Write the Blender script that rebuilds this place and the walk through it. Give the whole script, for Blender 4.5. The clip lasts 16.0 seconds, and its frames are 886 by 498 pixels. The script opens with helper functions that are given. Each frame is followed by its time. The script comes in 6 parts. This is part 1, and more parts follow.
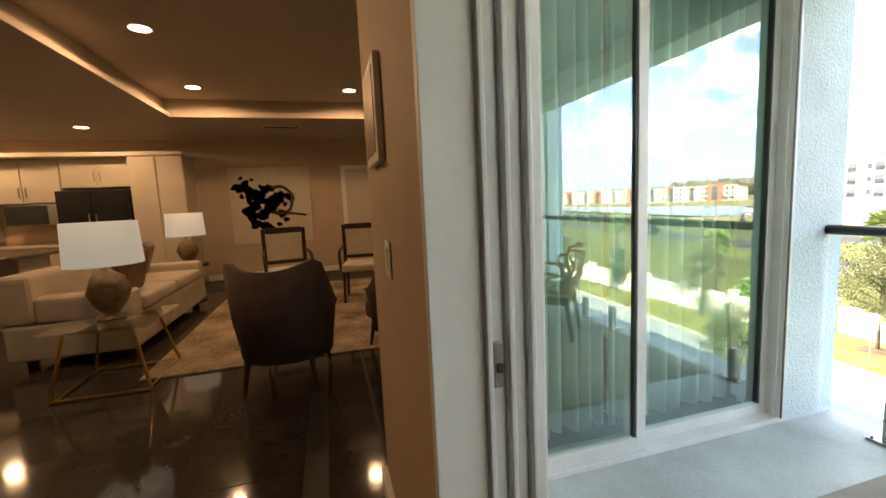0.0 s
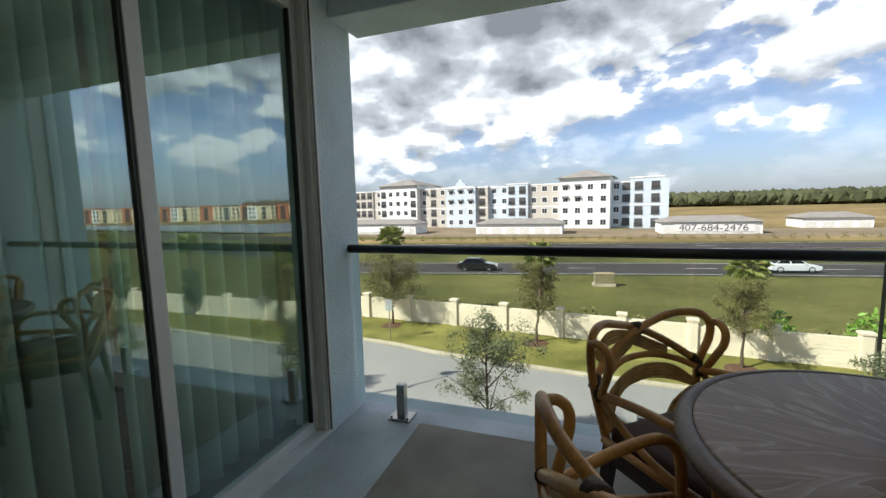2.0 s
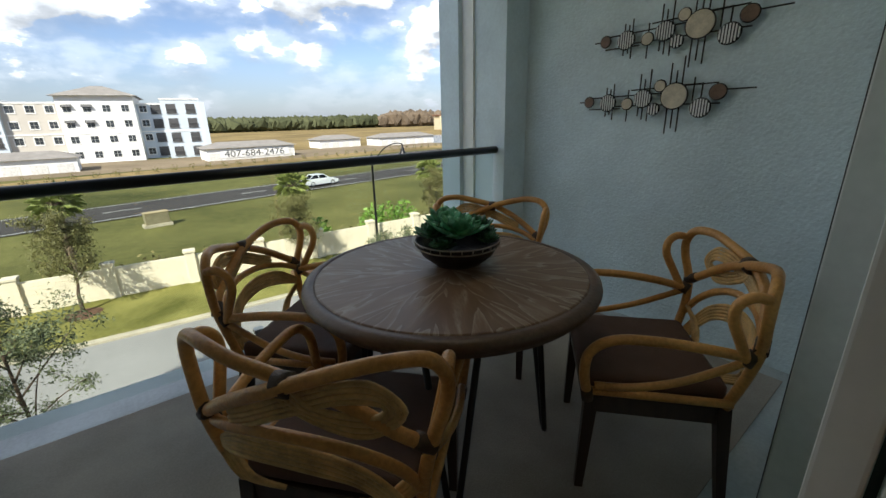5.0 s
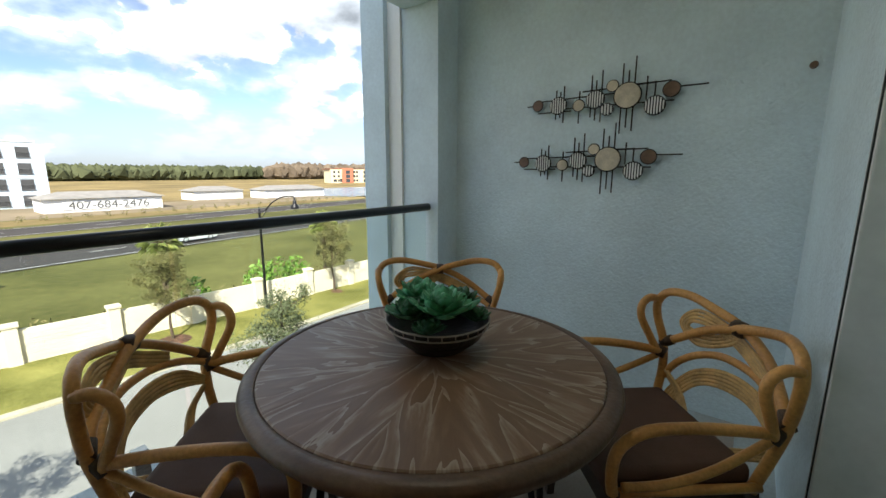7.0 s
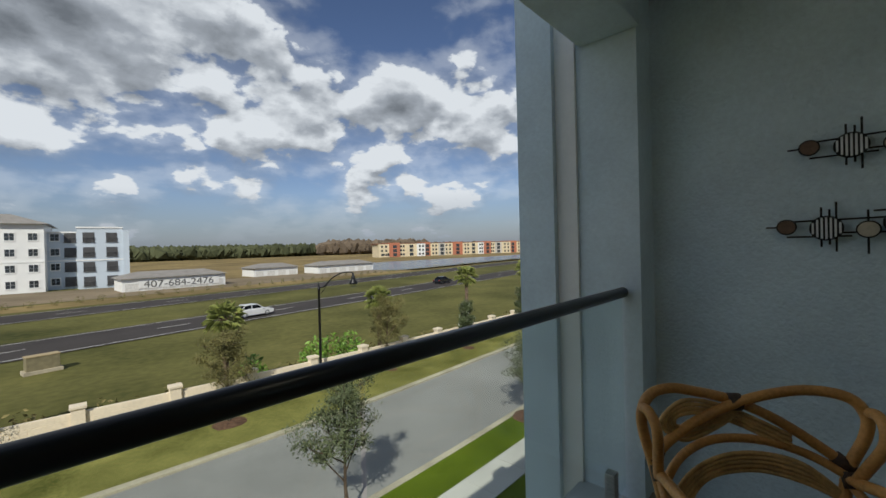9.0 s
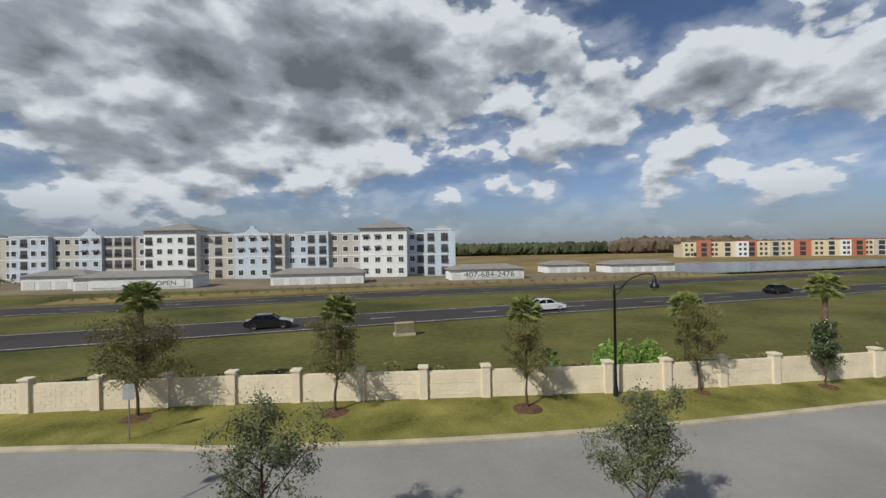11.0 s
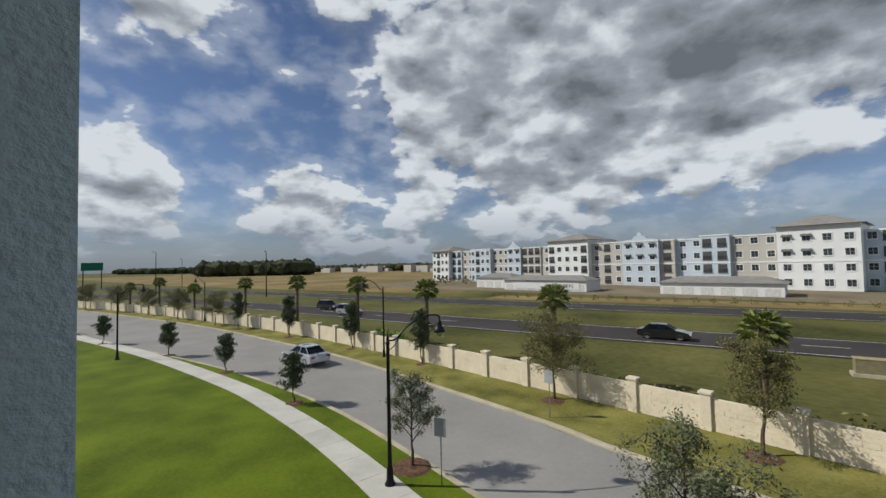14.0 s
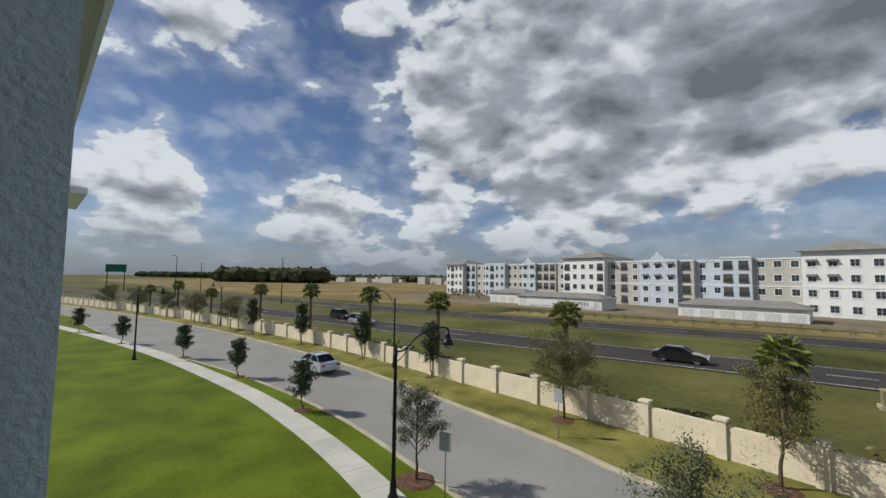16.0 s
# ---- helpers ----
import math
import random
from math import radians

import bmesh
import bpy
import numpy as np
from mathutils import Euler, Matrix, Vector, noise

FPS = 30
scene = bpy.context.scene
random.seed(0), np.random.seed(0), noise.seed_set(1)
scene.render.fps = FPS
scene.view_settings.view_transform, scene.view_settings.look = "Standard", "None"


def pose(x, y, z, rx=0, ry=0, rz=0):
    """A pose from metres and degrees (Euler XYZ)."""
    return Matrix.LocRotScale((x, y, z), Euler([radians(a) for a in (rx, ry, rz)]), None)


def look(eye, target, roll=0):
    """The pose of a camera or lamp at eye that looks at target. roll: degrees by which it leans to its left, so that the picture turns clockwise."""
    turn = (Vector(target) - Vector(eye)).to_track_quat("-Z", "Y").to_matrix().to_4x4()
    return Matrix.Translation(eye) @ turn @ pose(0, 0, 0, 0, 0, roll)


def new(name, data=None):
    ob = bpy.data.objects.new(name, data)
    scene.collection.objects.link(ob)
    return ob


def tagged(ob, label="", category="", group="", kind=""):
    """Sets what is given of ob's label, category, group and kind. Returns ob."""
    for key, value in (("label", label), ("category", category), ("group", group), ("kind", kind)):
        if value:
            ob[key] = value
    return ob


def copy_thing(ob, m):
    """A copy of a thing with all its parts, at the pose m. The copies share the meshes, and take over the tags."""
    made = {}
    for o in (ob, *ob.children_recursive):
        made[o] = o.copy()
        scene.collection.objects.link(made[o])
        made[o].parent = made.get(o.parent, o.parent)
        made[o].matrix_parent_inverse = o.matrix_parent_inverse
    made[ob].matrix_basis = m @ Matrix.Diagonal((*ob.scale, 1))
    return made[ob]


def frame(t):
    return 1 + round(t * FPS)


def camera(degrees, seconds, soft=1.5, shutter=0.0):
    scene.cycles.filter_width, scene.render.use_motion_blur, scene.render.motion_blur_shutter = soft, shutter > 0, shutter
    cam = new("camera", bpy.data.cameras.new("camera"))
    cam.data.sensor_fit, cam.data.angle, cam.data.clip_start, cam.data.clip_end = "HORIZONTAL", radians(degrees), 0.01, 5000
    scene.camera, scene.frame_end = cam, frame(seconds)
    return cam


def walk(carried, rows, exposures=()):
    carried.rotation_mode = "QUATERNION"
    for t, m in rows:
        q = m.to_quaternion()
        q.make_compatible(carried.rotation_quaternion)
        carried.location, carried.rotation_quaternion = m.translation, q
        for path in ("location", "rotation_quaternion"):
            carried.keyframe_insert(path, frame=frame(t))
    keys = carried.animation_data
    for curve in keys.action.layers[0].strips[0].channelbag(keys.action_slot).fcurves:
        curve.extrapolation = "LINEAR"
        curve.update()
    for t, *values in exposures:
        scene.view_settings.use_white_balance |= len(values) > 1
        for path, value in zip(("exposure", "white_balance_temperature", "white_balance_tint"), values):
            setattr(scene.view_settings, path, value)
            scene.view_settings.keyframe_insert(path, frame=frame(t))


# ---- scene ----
cam = camera(94.7, 16.0)
EXPOSURES = ((0.0, 3.05, 6500, 10), (0.5, 2.7, 6400, 9), (1.0, 2.6, 6300, 8), (1.5, 1.15, 6200, 8), (2.0, 0.65, 6150, 8), (3.0, 0.35, 6150, 8), (4.0, 0.4, 6150, 8), (4.6, 0.6, 6150, 8), (7.0, 1.25, 6150, 7), (8.0, 0.3, 6100, 8), (10.3, -0.36, 6000, 8), (11.0, -0.36, 6000, 8), (16.0, -0.35, 6000, 8))
PATH = [
    (0, (0.861, 0.507, 1.325), (-1.053, 1.042, 1.097), -2.7),
    (0.5, (0.804, 0.602, 1.325), (-0.916, 1.6, 1.113), -2.7),
    (1, (0.767, 0.695, 1.331), (-0.688, 2.051, 1.114), -2.3),
    (1.5, (0.719, 0.823, 1.331), (-0.337, 2.508, 1.116), -1.8),
    (2, (0.691, 0.934, 1.337), (0.027, 2.813, 1.122), -1.4),
    (2.5, (0.667, 0.983, 1.335), (0.484, 2.962, 1.111), -1.5),
    (3, (0.626, 0.997, 1.326), (0.84, 2.97, 1.079), -1.8),
    (3.5, (0.562, 0.974, 1.321), (1.166, 2.856, 1.018), -1.8),
    (4, (0.523, 0.941, 1.309), (1.409, 2.691, 0.915), -1.6),
    (4.5, (0.53, 0.912, 1.307), (1.59, 2.522, 0.775), -1.1),
    (4.7, (0.535, 0.912, 1.305), (1.643, 2.467, 0.709), -1.0),
    (6.8, (0.561, 1.249, 1.31), (2.099, 2.449, 0.868), 0.2),
    (7, (0.536, 1.323, 1.313), (2.112, 2.498, 0.948), 0.2),
    (7.5, (0.453, 1.592, 1.327), (2.075, 2.742, 1.115), 0.2),
    (8, (0.431, 1.876, 1.327), (2.041, 3.057, 1.219), 0.4),
    (8.2, (0.439, 1.967, 1.327), (2.034, 3.172, 1.259), -0.2),
    (10.3, (0.952, 2.933, 1.38), (1.807, 4.741, 1.373), -1.1),
    (10.5, (0.92, 2.94, 1.385), (1.6, 4.821, 1.38), -1.0),
    (11, (0.73, 2.96, 1.395), (1.005, 4.941, 1.399), -0.9),
    (11.5, (0.55, 3.0, 1.405), (0.427, 4.996, 1.416), -1.2),
    (12, (0.4, 3.05, 1.41), (-0.096, 4.988, 1.429), -1.4),
    (12.5, (0.27, 3.1, 1.4), (-0.549, 4.924, 1.427), -1.6),
    (13, (0.17, 3.2, 1.38), (-0.899, 4.889, 1.419), -1.8),
    (13.5, (0.09, 3.203, 1.37), (-1.155, 4.767, 1.425), -1.7),
    (14, (0.043, 3.205, 1.36), (-1.309, 4.676, 1.434), -1.3),
    (14.5, (0.043, 3.212, 1.35), (-1.36, 4.634, 1.443), -0.7),
    (15, (0.081, 3.226, 1.338), (-1.339, 4.629, 1.455), 0.0),
    (15.5, (0.135, 3.234, 1.341), (-1.279, 4.642, 1.476), 0.5),
    (16, (0.193, 3.24, 1.345), (-1.21, 4.659, 1.483), 0.7),
]
walk(cam, [(t, look(e, a, r)) for t, e, a, r in PATH], EXPOSURES)

# ---- sky and sun ----
SUN_TRAVEL = Vector((0.605, 0.467, -0.643))
w = bpy.data.worlds.new("world")
scene.world = w
w.use_nodes = True
WN, WL = w.node_tree.nodes, w.node_tree.links


def wmath(op, a, b=None, clamp=False):
    n = WN.new("ShaderNodeMath")
    n.operation, n.use_clamp = op, clamp
    for k, v in enumerate((a, b)):
        if v is None:
            continue
        if isinstance(v, (int, float)):
            n.inputs[k].default_value = v
        else:
            WL.new(v, n.inputs[k])
    return n.outputs[0]


sky = WN.new("ShaderNodeTexSky")
sky.sky_type, sky.sun_disc = "NISHITA", False
sky.sun_elevation, sky.sun_rotation = radians(40), radians(232)
sky.altitude, sky.air_density, sky.dust_density, sky.ozone_density = 0, 1.0, 0.15, 3.0
tc = WN.new("ShaderNodeTexCoord")
sep = WN.new("ShaderNodeSeparateXYZ")
WL.new(tc.outputs["Generated"], sep.inputs[0])
DX, DY, DZ = sep.outputs


def wnoise(vec, scale, detail, rough, dist=0.0):
    n = WN.new("ShaderNodeTexNoise")
    n.inputs["Scale"].default_value, n.inputs["Detail"].default_value = scale, detail
    n.inputs["Roughness"].default_value, n.inputs["Distortion"].default_value = rough, dist
    WL.new(vec, n.inputs["Vector"])
    return n.outputs["Fac"]


def wrange(value, a, b, lo=0.0, hi=1.0):
    m = WN.new("ShaderNodeMapRange")
    m.interpolation_type = "SMOOTHSTEP"
    WL.new(value, m.inputs[0])
    for k, v in enumerate((a, b, lo, hi)):
        m.inputs[k + 1].default_value = v
    return m.outputs[0]


def lobe(yaw, elev, width):
    """A soft spot of the cloud cover round one heading and height."""
    c, sn = math.cos(radians(elev)), math.sin(radians(elev))
    d = WN.new("ShaderNodeVectorMath")
    d.operation = "DISTANCE"
    WL.new(tc.outputs["Generated"], d.inputs[0])
    d.inputs[1].default_value = (-math.sin(radians(yaw)) * c, math.cos(radians(yaw)) * c, sn)
    q = wmath("DIVIDE", d.outputs["Value"], width)
    return wmath("POWER", 2.718, wmath("MULTIPLY", wmath("MULTIPLY", q, q), -1.0))


# (yaw, elevation, width, amount): where the cover is thick and where blue shows
COVER = ((42, 27, 0.20, 0.22), (30, 29, 0.06, 0.14), (26, 25, 0.26, 0.26), (6, 28, 0.28, 0.28), (54, 31, 0.12, 0.14), (4, 17, 0.18, 0.12), (24, 15, 0.14, 0.10),
         (95, 8, 0.2, 0.12), (78, 7, 0.13, 0.19), (62, 7, 0.13, 0.19), (46, 8, 0.12, 0.17), (30, 7, 0.12, 0.15), (14, 6, 0.12, 0.08),
         (65, 18, 0.09, -0.14), (82, 15, 0.09, 0.14), (76, 31, 0.12, 0.22), (90, 27, 0.14, 0.08), (4, 8, 0.06, -0.06),
         (-26, 18, 0.16, 0.20), (-42, 19, 0.17, 0.22), (-58, 16, 0.16, 0.18), (-38, 36, 0.14, -0.20), (-22, 8, 0.05, 0.12), (-36, 7, 0.06, 0.13), (-50, 7, 0.07, 0.12),
         (-84, 16, 0.25, 0.10), (-10, 25, 0.16, 0.12), (-110, 30, 0.5, 0.08), (180, 50, 0.9, 0.06))
spots = None
for yw, el, wd, am in COVER:
    spot = wmath("MULTIPLY", lobe(yw, el, wd), am)
    spots = spot if spots is None else wmath("ADD", spots, spot)


def density(lift):
    """How much cloud lies along a heading, looked at a little higher by lift: broad masses, rounded heads, ragged detail."""
    z = wmath("ADD", DZ, lift)
    den = wmath("ADD", wmath("MAXIMUM", z, 0.0), 0.30)
    plane = WN.new("ShaderNodeCombineXYZ")
    WL.new(wmath("DIVIDE", DX, den), plane.inputs[0])
    WL.new(wmath("DIVIDE", DY, den), plane.inputs[1])
    WL.new(wmath("MULTIPLY", z, 2.0), plane.inputs[2])
    ball = WN.new("ShaderNodeCombineXYZ")
    WL.new(DX, ball.inputs[0])
    WL.new(DY, ball.inputs[1])
    WL.new(wmath("MULTIPLY", z, 1.5), ball.inputs[2])
    warp = WN.new("ShaderNodeVectorMath")
    warp.operation = "MULTIPLY_ADD"
    n = WN.new("ShaderNodeTexNoise")
    n.inputs["Scale"].default_value, n.inputs["Detail"].default_value = 9.0, 8.0
    n.inputs["Roughness"].default_value = 0.6
    WL.new(ball.outputs[0], n.inputs["Vector"])
    WL.new(n.outputs["Color"], warp.inputs[0])
    warp.inputs[1].default_value = (0.10, 0.10, 0.10)
    WL.new(ball.outputs[0], warp.inputs[2])
    v = WN.new("ShaderNodeTexVoronoi")
    v.feature = "SMOOTH_F1"
    v.inputs["Scale"].default_value, v.inputs["Detail"].default_value, v.inputs["Roughness"].default_value = 6.5, 2.5, 0.5
    v.inputs["Smoothness"].default_value = 0.25
    WL.new(warp.outputs[0], v.inputs["Vector"])
    heads = wmath("MULTIPLY", wmath("SUBTRACT", 0.5, v.outputs["Distance"]), 0.30)
    big = wmath("MULTIPLY", wnoise(plane.outputs[0], 1.9, 4.0, 0.5, 0.1), 0.60)
    fine = wmath("MULTIPLY", wnoise(plane.outputs[0], 5.0, 12.0, 0.58), 0.30)
    return wmath("ADD", wmath("ADD", wmath("ADD", big, fine), heads), spots)


here, above = density(0.0), density(0.035)
# a thin veil lies between the crisp heaps
mask = wmath("MAXIMUM", wrange(here, 0.43, 0.49), wmath("MULTIPLY", wrange(here, 0.26, 0.46), 0.32))
# sunlit heads are white; bellies and the middle of thick masses are grey
belly = wmath("MULTIPLY", wmath("SUBTRACT", above, here), 3.4)
thick = wmath("MULTIPLY", wrange(here, 0.46, 1.0), wrange(DZ, 0.06, 0.34, 0.42, 1.0))
tone = wmath("ADD", wmath("ADD", wmath("MULTIPLY", thick, 0.98), belly), 0.14, True)
cc = WN.new("ShaderNodeValToRGB")
cc.color_ramp.elements[0].color, cc.color_ramp.elements[1].color = (11.0, 11.0, 10.9, 1), (2.3, 2.45, 2.65, 1)
el = cc.color_ramp.elements.new(0.42)
el.color = (5.4, 5.6, 5.9, 1)
WL.new(tone, cc.inputs[0])
mix = WN.new("ShaderNodeMix")
mix.data_type = "RGBA"
WL.new(mask, mix.inputs["Factor"])
dim = WN.new("ShaderNodeVectorMath")
dim.operation = "MULTIPLY"
WL.new(sky.outputs[0], dim.inputs[0])
dim.inputs[1].default_value = (1.04, 0.95, 1.0)
WL.new(dim.outputs[0], mix.inputs["A"])
WL.new(cc.outputs[0], mix.inputs["B"])
# haze towards the horizon
haze = WN.new("ShaderNodeMapRange")
WL.new(DZ, haze.inputs[0])
haze.inputs[1].default_value, haze.inputs[2].default_value, haze.inputs[3].default_value, haze.inputs[4].default_value = 0.0, 0.13, 0.85, 0.0
mix2 = WN.new("ShaderNodeMix")
mix2.data_type = "RGBA"
WL.new(haze.outputs[0], mix2.inputs["Factor"])
WL.new(mix.outputs["Result"], mix2.inputs["A"])
mix2.inputs["B"].default_value = (2.5, 3.05, 3.8, 1)
bg = WN["Background"]
WL.new(mix2.outputs["Result"], bg.inputs[0])
bg.inputs[1].default_value = 0.08
sun = new("sun", bpy.data.lights.new("sun", "SUN"))
sun.data.energy, sun.data.angle, sun.data.color = 5.0, radians(0.5), (1, 0.92, 0.78)
sun.matrix_world = look((-40, -40, 60), Vector((-40, -40, 60)) + SUN_TRAVEL)


# ---- materials ----
def mat(name, base, rough=0.6, metal=0.0, var=0.15, scale=3.0, fine_scale=40.0, bump=0.0, bump_scale=60.0, other=None, per_object=0.0, per_island=0.0, coat=0.0, stretch=(1, 1, 1)):
    """Principled paint with variation at two scales and fine relief."""
    m = bpy.data.materials.new(name)
    m.use_nodes = True
    N, L = m.node_tree.nodes, m.node_tree.links
    b = N["Principled BSDF"]
    co = N.new("ShaderNodeTexCoord")
    mp = N.new("ShaderNodeMapping")
    mp.inputs[3].default_value = stretch
    L.new(co.outputs["Object"], mp.inputs[0])

    def nz(sc, det):
        n = N.new("ShaderNodeTexNoise")
        n.inputs["Scale"].default_value, n.inputs["Detail"].default_value = sc, det
        L.new(mp.outputs[0], n.inputs["Vector"])
        return n.outputs["Fac"]

    a, c = nz(scale, 4), nz(fine_scale, 3)
    add = N.new("ShaderNodeMath")
    add.operation = "MULTIPLY_ADD"
    L.new(c, add.inputs[0])
    add.inputs[1].default_value = 0.45
    L.new(a, add.inputs[2])
    fac = add.outputs[0]
    if per_object or per_island:
        src = N.new("ShaderNodeObjectInfo").outputs["Random"] if per_object else N.new("ShaderNodeNewGeometry").outputs["Random Per Island"]
        ad2 = N.new("ShaderNodeMath")
        ad2.operation = "MULTIPLY_ADD"
        L.new(src, ad2.inputs[0])
        ad2.inputs[1].default_value = per_object or per_island
        L.new(fac, ad2.inputs[2])
        fac = ad2.outputs[0]
    r = N.new("ShaderNodeValToRGB")
    lo = [max(0, x * (1 - var * 1.6)) for x in base]
    hi = [min(1, x * (1 + var * 1.6)) for x in (other or base)]
    r.color_ramp.elements[0].position, r.color_ramp.elements[1].position = 0.4, 1.05 + (per_object or per_island) * 0.6
    r.color_ramp.elements[1].position = min(1, r.color_ramp.elements[1].position)
    r.color_ramp.elements[0].color, r.color_ramp.elements[1].color = (*lo, 1), (*hi, 1)
    L.new(fac, r.inputs[0])
    L.new(r.outputs[0], b.inputs["Base Color"])
    b.inputs["Roughness"].default_value, b.inputs["Metallic"].default_value = rough, metal
    b.inputs["Coat Weight"].default_value = coat
    if rough >= 0.85:
        b.inputs["Specular IOR Level"].default_value = 0.15
    if bump:
        bp = N.new("ShaderNodeBump")
        bp.inputs["Strength"].default_value, bp.inputs["Distance"].default_value = min(1, bump), 0.01
        L.new(nz(bump_scale, 3), bp.inputs["Height"])
        L.new(bp.outputs[0], b.inputs["Normal"])
    return m


def glowing(name, colour, strength):
    m = bpy.data.materials.new(name)
    m.use_nodes = True
    b = m.node_tree.nodes["Principled BSDF"]
    b.inputs["Base Color"].default_value = (*colour, 1)
    b.inputs["Emission Color"].default_value = (*colour, 1)
    b.inputs["Emission Strength"].default_value = strength
    return m


def glazing(name, tint, ior, gloss=(1, 1, 1)):
    """A clear pane: straight-through light with mirror gloss that rises at grazing angles."""
    m = bpy.data.materials.new(name)
    m.use_nodes = True
    N, L = m.node_tree.nodes, m.node_tree.links
    N.remove(N["Principled BSDF"])
    t, g, x, f = N.new("ShaderNodeBsdfTransparent"), N.new("ShaderNodeBsdfGlossy"), N.new("ShaderNodeMixShader"), N.new("ShaderNodeLayerWeight")
    r0 = ((ior - 1) / (ior + 1)) ** 2
    f.inputs[0].default_value = 0.5
    pw, ad = N.new("ShaderNodeMath"), N.new("ShaderNodeMath")
    pw.operation, ad.operation = "POWER", "MULTIPLY_ADD"
    L.new(f.outputs["Facing"], pw.inputs[0])
    pw.inputs[1].default_value = 5.0
    L.new(pw.outputs[0], ad.inputs[0])
    ad.inputs[1].default_value, ad.inputs[2].default_value = 1 - r0, r0
    t.inputs[0].default_value = (*tint, 1)
    g.inputs[0].default_value = (*gloss, 1)
    g.inputs["Roughness"].default_value = 0.0
    L.new(ad.outputs[0], x.inputs[0])
    L.new(t.outputs[0], x.inputs[1])
    L.new(g.outputs[0], x.inputs[2])
    L.new(x.outputs[0], N["Material Output"].inputs[0])
    return m


STUCCO = mat("blue_grey_stucco", (0.62, 0.72, 0.77), 0.85, var=0.10, scale=2.0, fine_scale=45, bump=0.75, bump_scale=62)
STUCCO_SMOOTH = mat("blue_grey_paint", (0.62, 0.72, 0.77), 0.7, var=0.08, scale=3, bump=0.3, bump_scale=50)
CREAM = mat("cream_soffit", (0.62, 0.58, 0.42), 0.7, var=0.05)
WHITE = mat("white_paint", (0.83, 0.82, 0.78), 0.45, var=0.04)
ALU = mat("white_aluminium", (0.70, 0.71, 0.70), 0.35, var=0.06, scale=6)
GASKET = mat("dark_gasket", (0.03, 0.035, 0.035), 0.5, var=0.2)
BEIGE = mat("beige_wall_paint", (0.55, 0.42, 0.30), 0.7, var=0.05, bump=0.15, bump_scale=120)
CEIL = mat("ceiling_paint", (0.50, 0.42, 0.33), 0.8, var=0.04)
CONCRETE = mat("grey_deck_coating", (0.46, 0.50, 0.51), 0.55, var=0.18, scale=2.5, fine_scale=60, bump=0.25, bump_scale=120)
MAT_TAUPE = mat("taupe_deck_mat", (0.34, 0.30, 0.26), 0.85, var=0.15, scale=3, fine_scale=120, bump=0.4, bump_scale=250)
DARK_TILE = mat("dark_polished_tile", (0.045, 0.038, 0.034), 0.08, var=0.25, scale=2, fine_scale=20)
GROUT = mat("dark_grout", (0.03, 0.026, 0.024), 0.6)
RATTAN = mat("honey_rattan", (0.46, 0.205, 0.05), 0.36, var=0.20, scale=5, fine_scale=90, bump=0.25, bump_scale=90, other=(0.60, 0.31, 0.09))
BAND = mat("split_rattan_band", (0.56, 0.36, 0.14), 0.5, var=0.25, scale=20, fine_scale=120)
BIND = mat("leather_binding", (0.06, 0.035, 0.02), 0.6, var=0.3, scale=60, bump=0.4, bump_scale=220)
DARKWOOD = mat("dark_stained_wood", (0.035, 0.02, 0.014), 0.4, var=0.3, scale=5, fine_scale=50, stretch=(6, 6, 1))
RIM_WOOD = mat("brown_oak_rim", (0.075, 0.040, 0.022), 0.40, var=0.25, scale=6, fine_scale=70, bump=0.15, bump_scale=90, other=(0.115, 0.066, 0.038))
SEAT = mat("brown_upholstery", (0.10, 0.052, 0.036), 0.75, var=0.2, scale=8, fine_scale=200, bump=0.3, bump_scale=400)
IRON = mat("black_iron", (0.02, 0.02, 0.021), 0.42, metal=0.6, var=0.2)
RAILM = mat("black_rail_coating", (0.018, 0.02, 0.023), 0.32, metal=0.3, var=0.15)
STEEL = mat("brushed_steel", (0.42, 0.41, 0.39), 0.35, metal=1.0, var=0.2, scale=30, stretch=(1, 1, 8))
DISC_TAN = mat("cream_shell_disc", (0.52, 0.45, 0.34), 0.45, var=0.15, scale=25, fine_scale=110)
DISC_BROWN = mat("brown_wood_disc", (0.13, 0.075, 0.045), 0.5, var=0.35, scale=14, fine_scale=90)
DISC_WHITE = mat("white_inlay", (0.70, 0.70, 0.68), 0.5, var=0.06)
LEAF_SUC = mat("succulent_leaf", (0.03, 0.16, 0.075), 0.45, var=0.35, scale=25, fine_scale=120, other=(0.075, 0.28, 0.14), per_island=0.25)
LEAF_DARK = mat("dark_succulent_leaf", (0.012, 0.05, 0.022), 0.5, var=0.4, scale=25, other=(0.03, 0.11, 0.05), per_island=0.25)
BOWL = mat("dark_hammered_bowl", (0.022, 0.018, 0.017), 0.4, metal=0.3, var=0.3, scale=25, bump=0.3, bump_scale=60)
STITCH = mat("pale_rim_wire", (0.30, 0.26, 0.22), 0.5, metal=0.4)
GLASS_DOOR = glazing("green_tinted_glass", (0.90, 0.98, 0.94), 2.6, (0.88, 0.98, 1.0))
GLASS_RAIL = glazing("clear_rail_glass", (0.93, 0.97, 0.96), 1.22)
GLASS_TABLE = glazing("clear_table_glass", (0.9, 0.95, 0.93), 1.5)
CURTAIN = mat("sage_curtain", (0.70, 0.80, 0.72), 0.9, var=0.08, scale=2, fine_scale=200)
GRASS = mat("lawn_grass", (0.066, 0.105, 0.004), 0.95, var=0.22, scale=0.3, fine_scale=9, bump=0.5, bump_scale=60, other=(0.108, 0.14, 0.008))
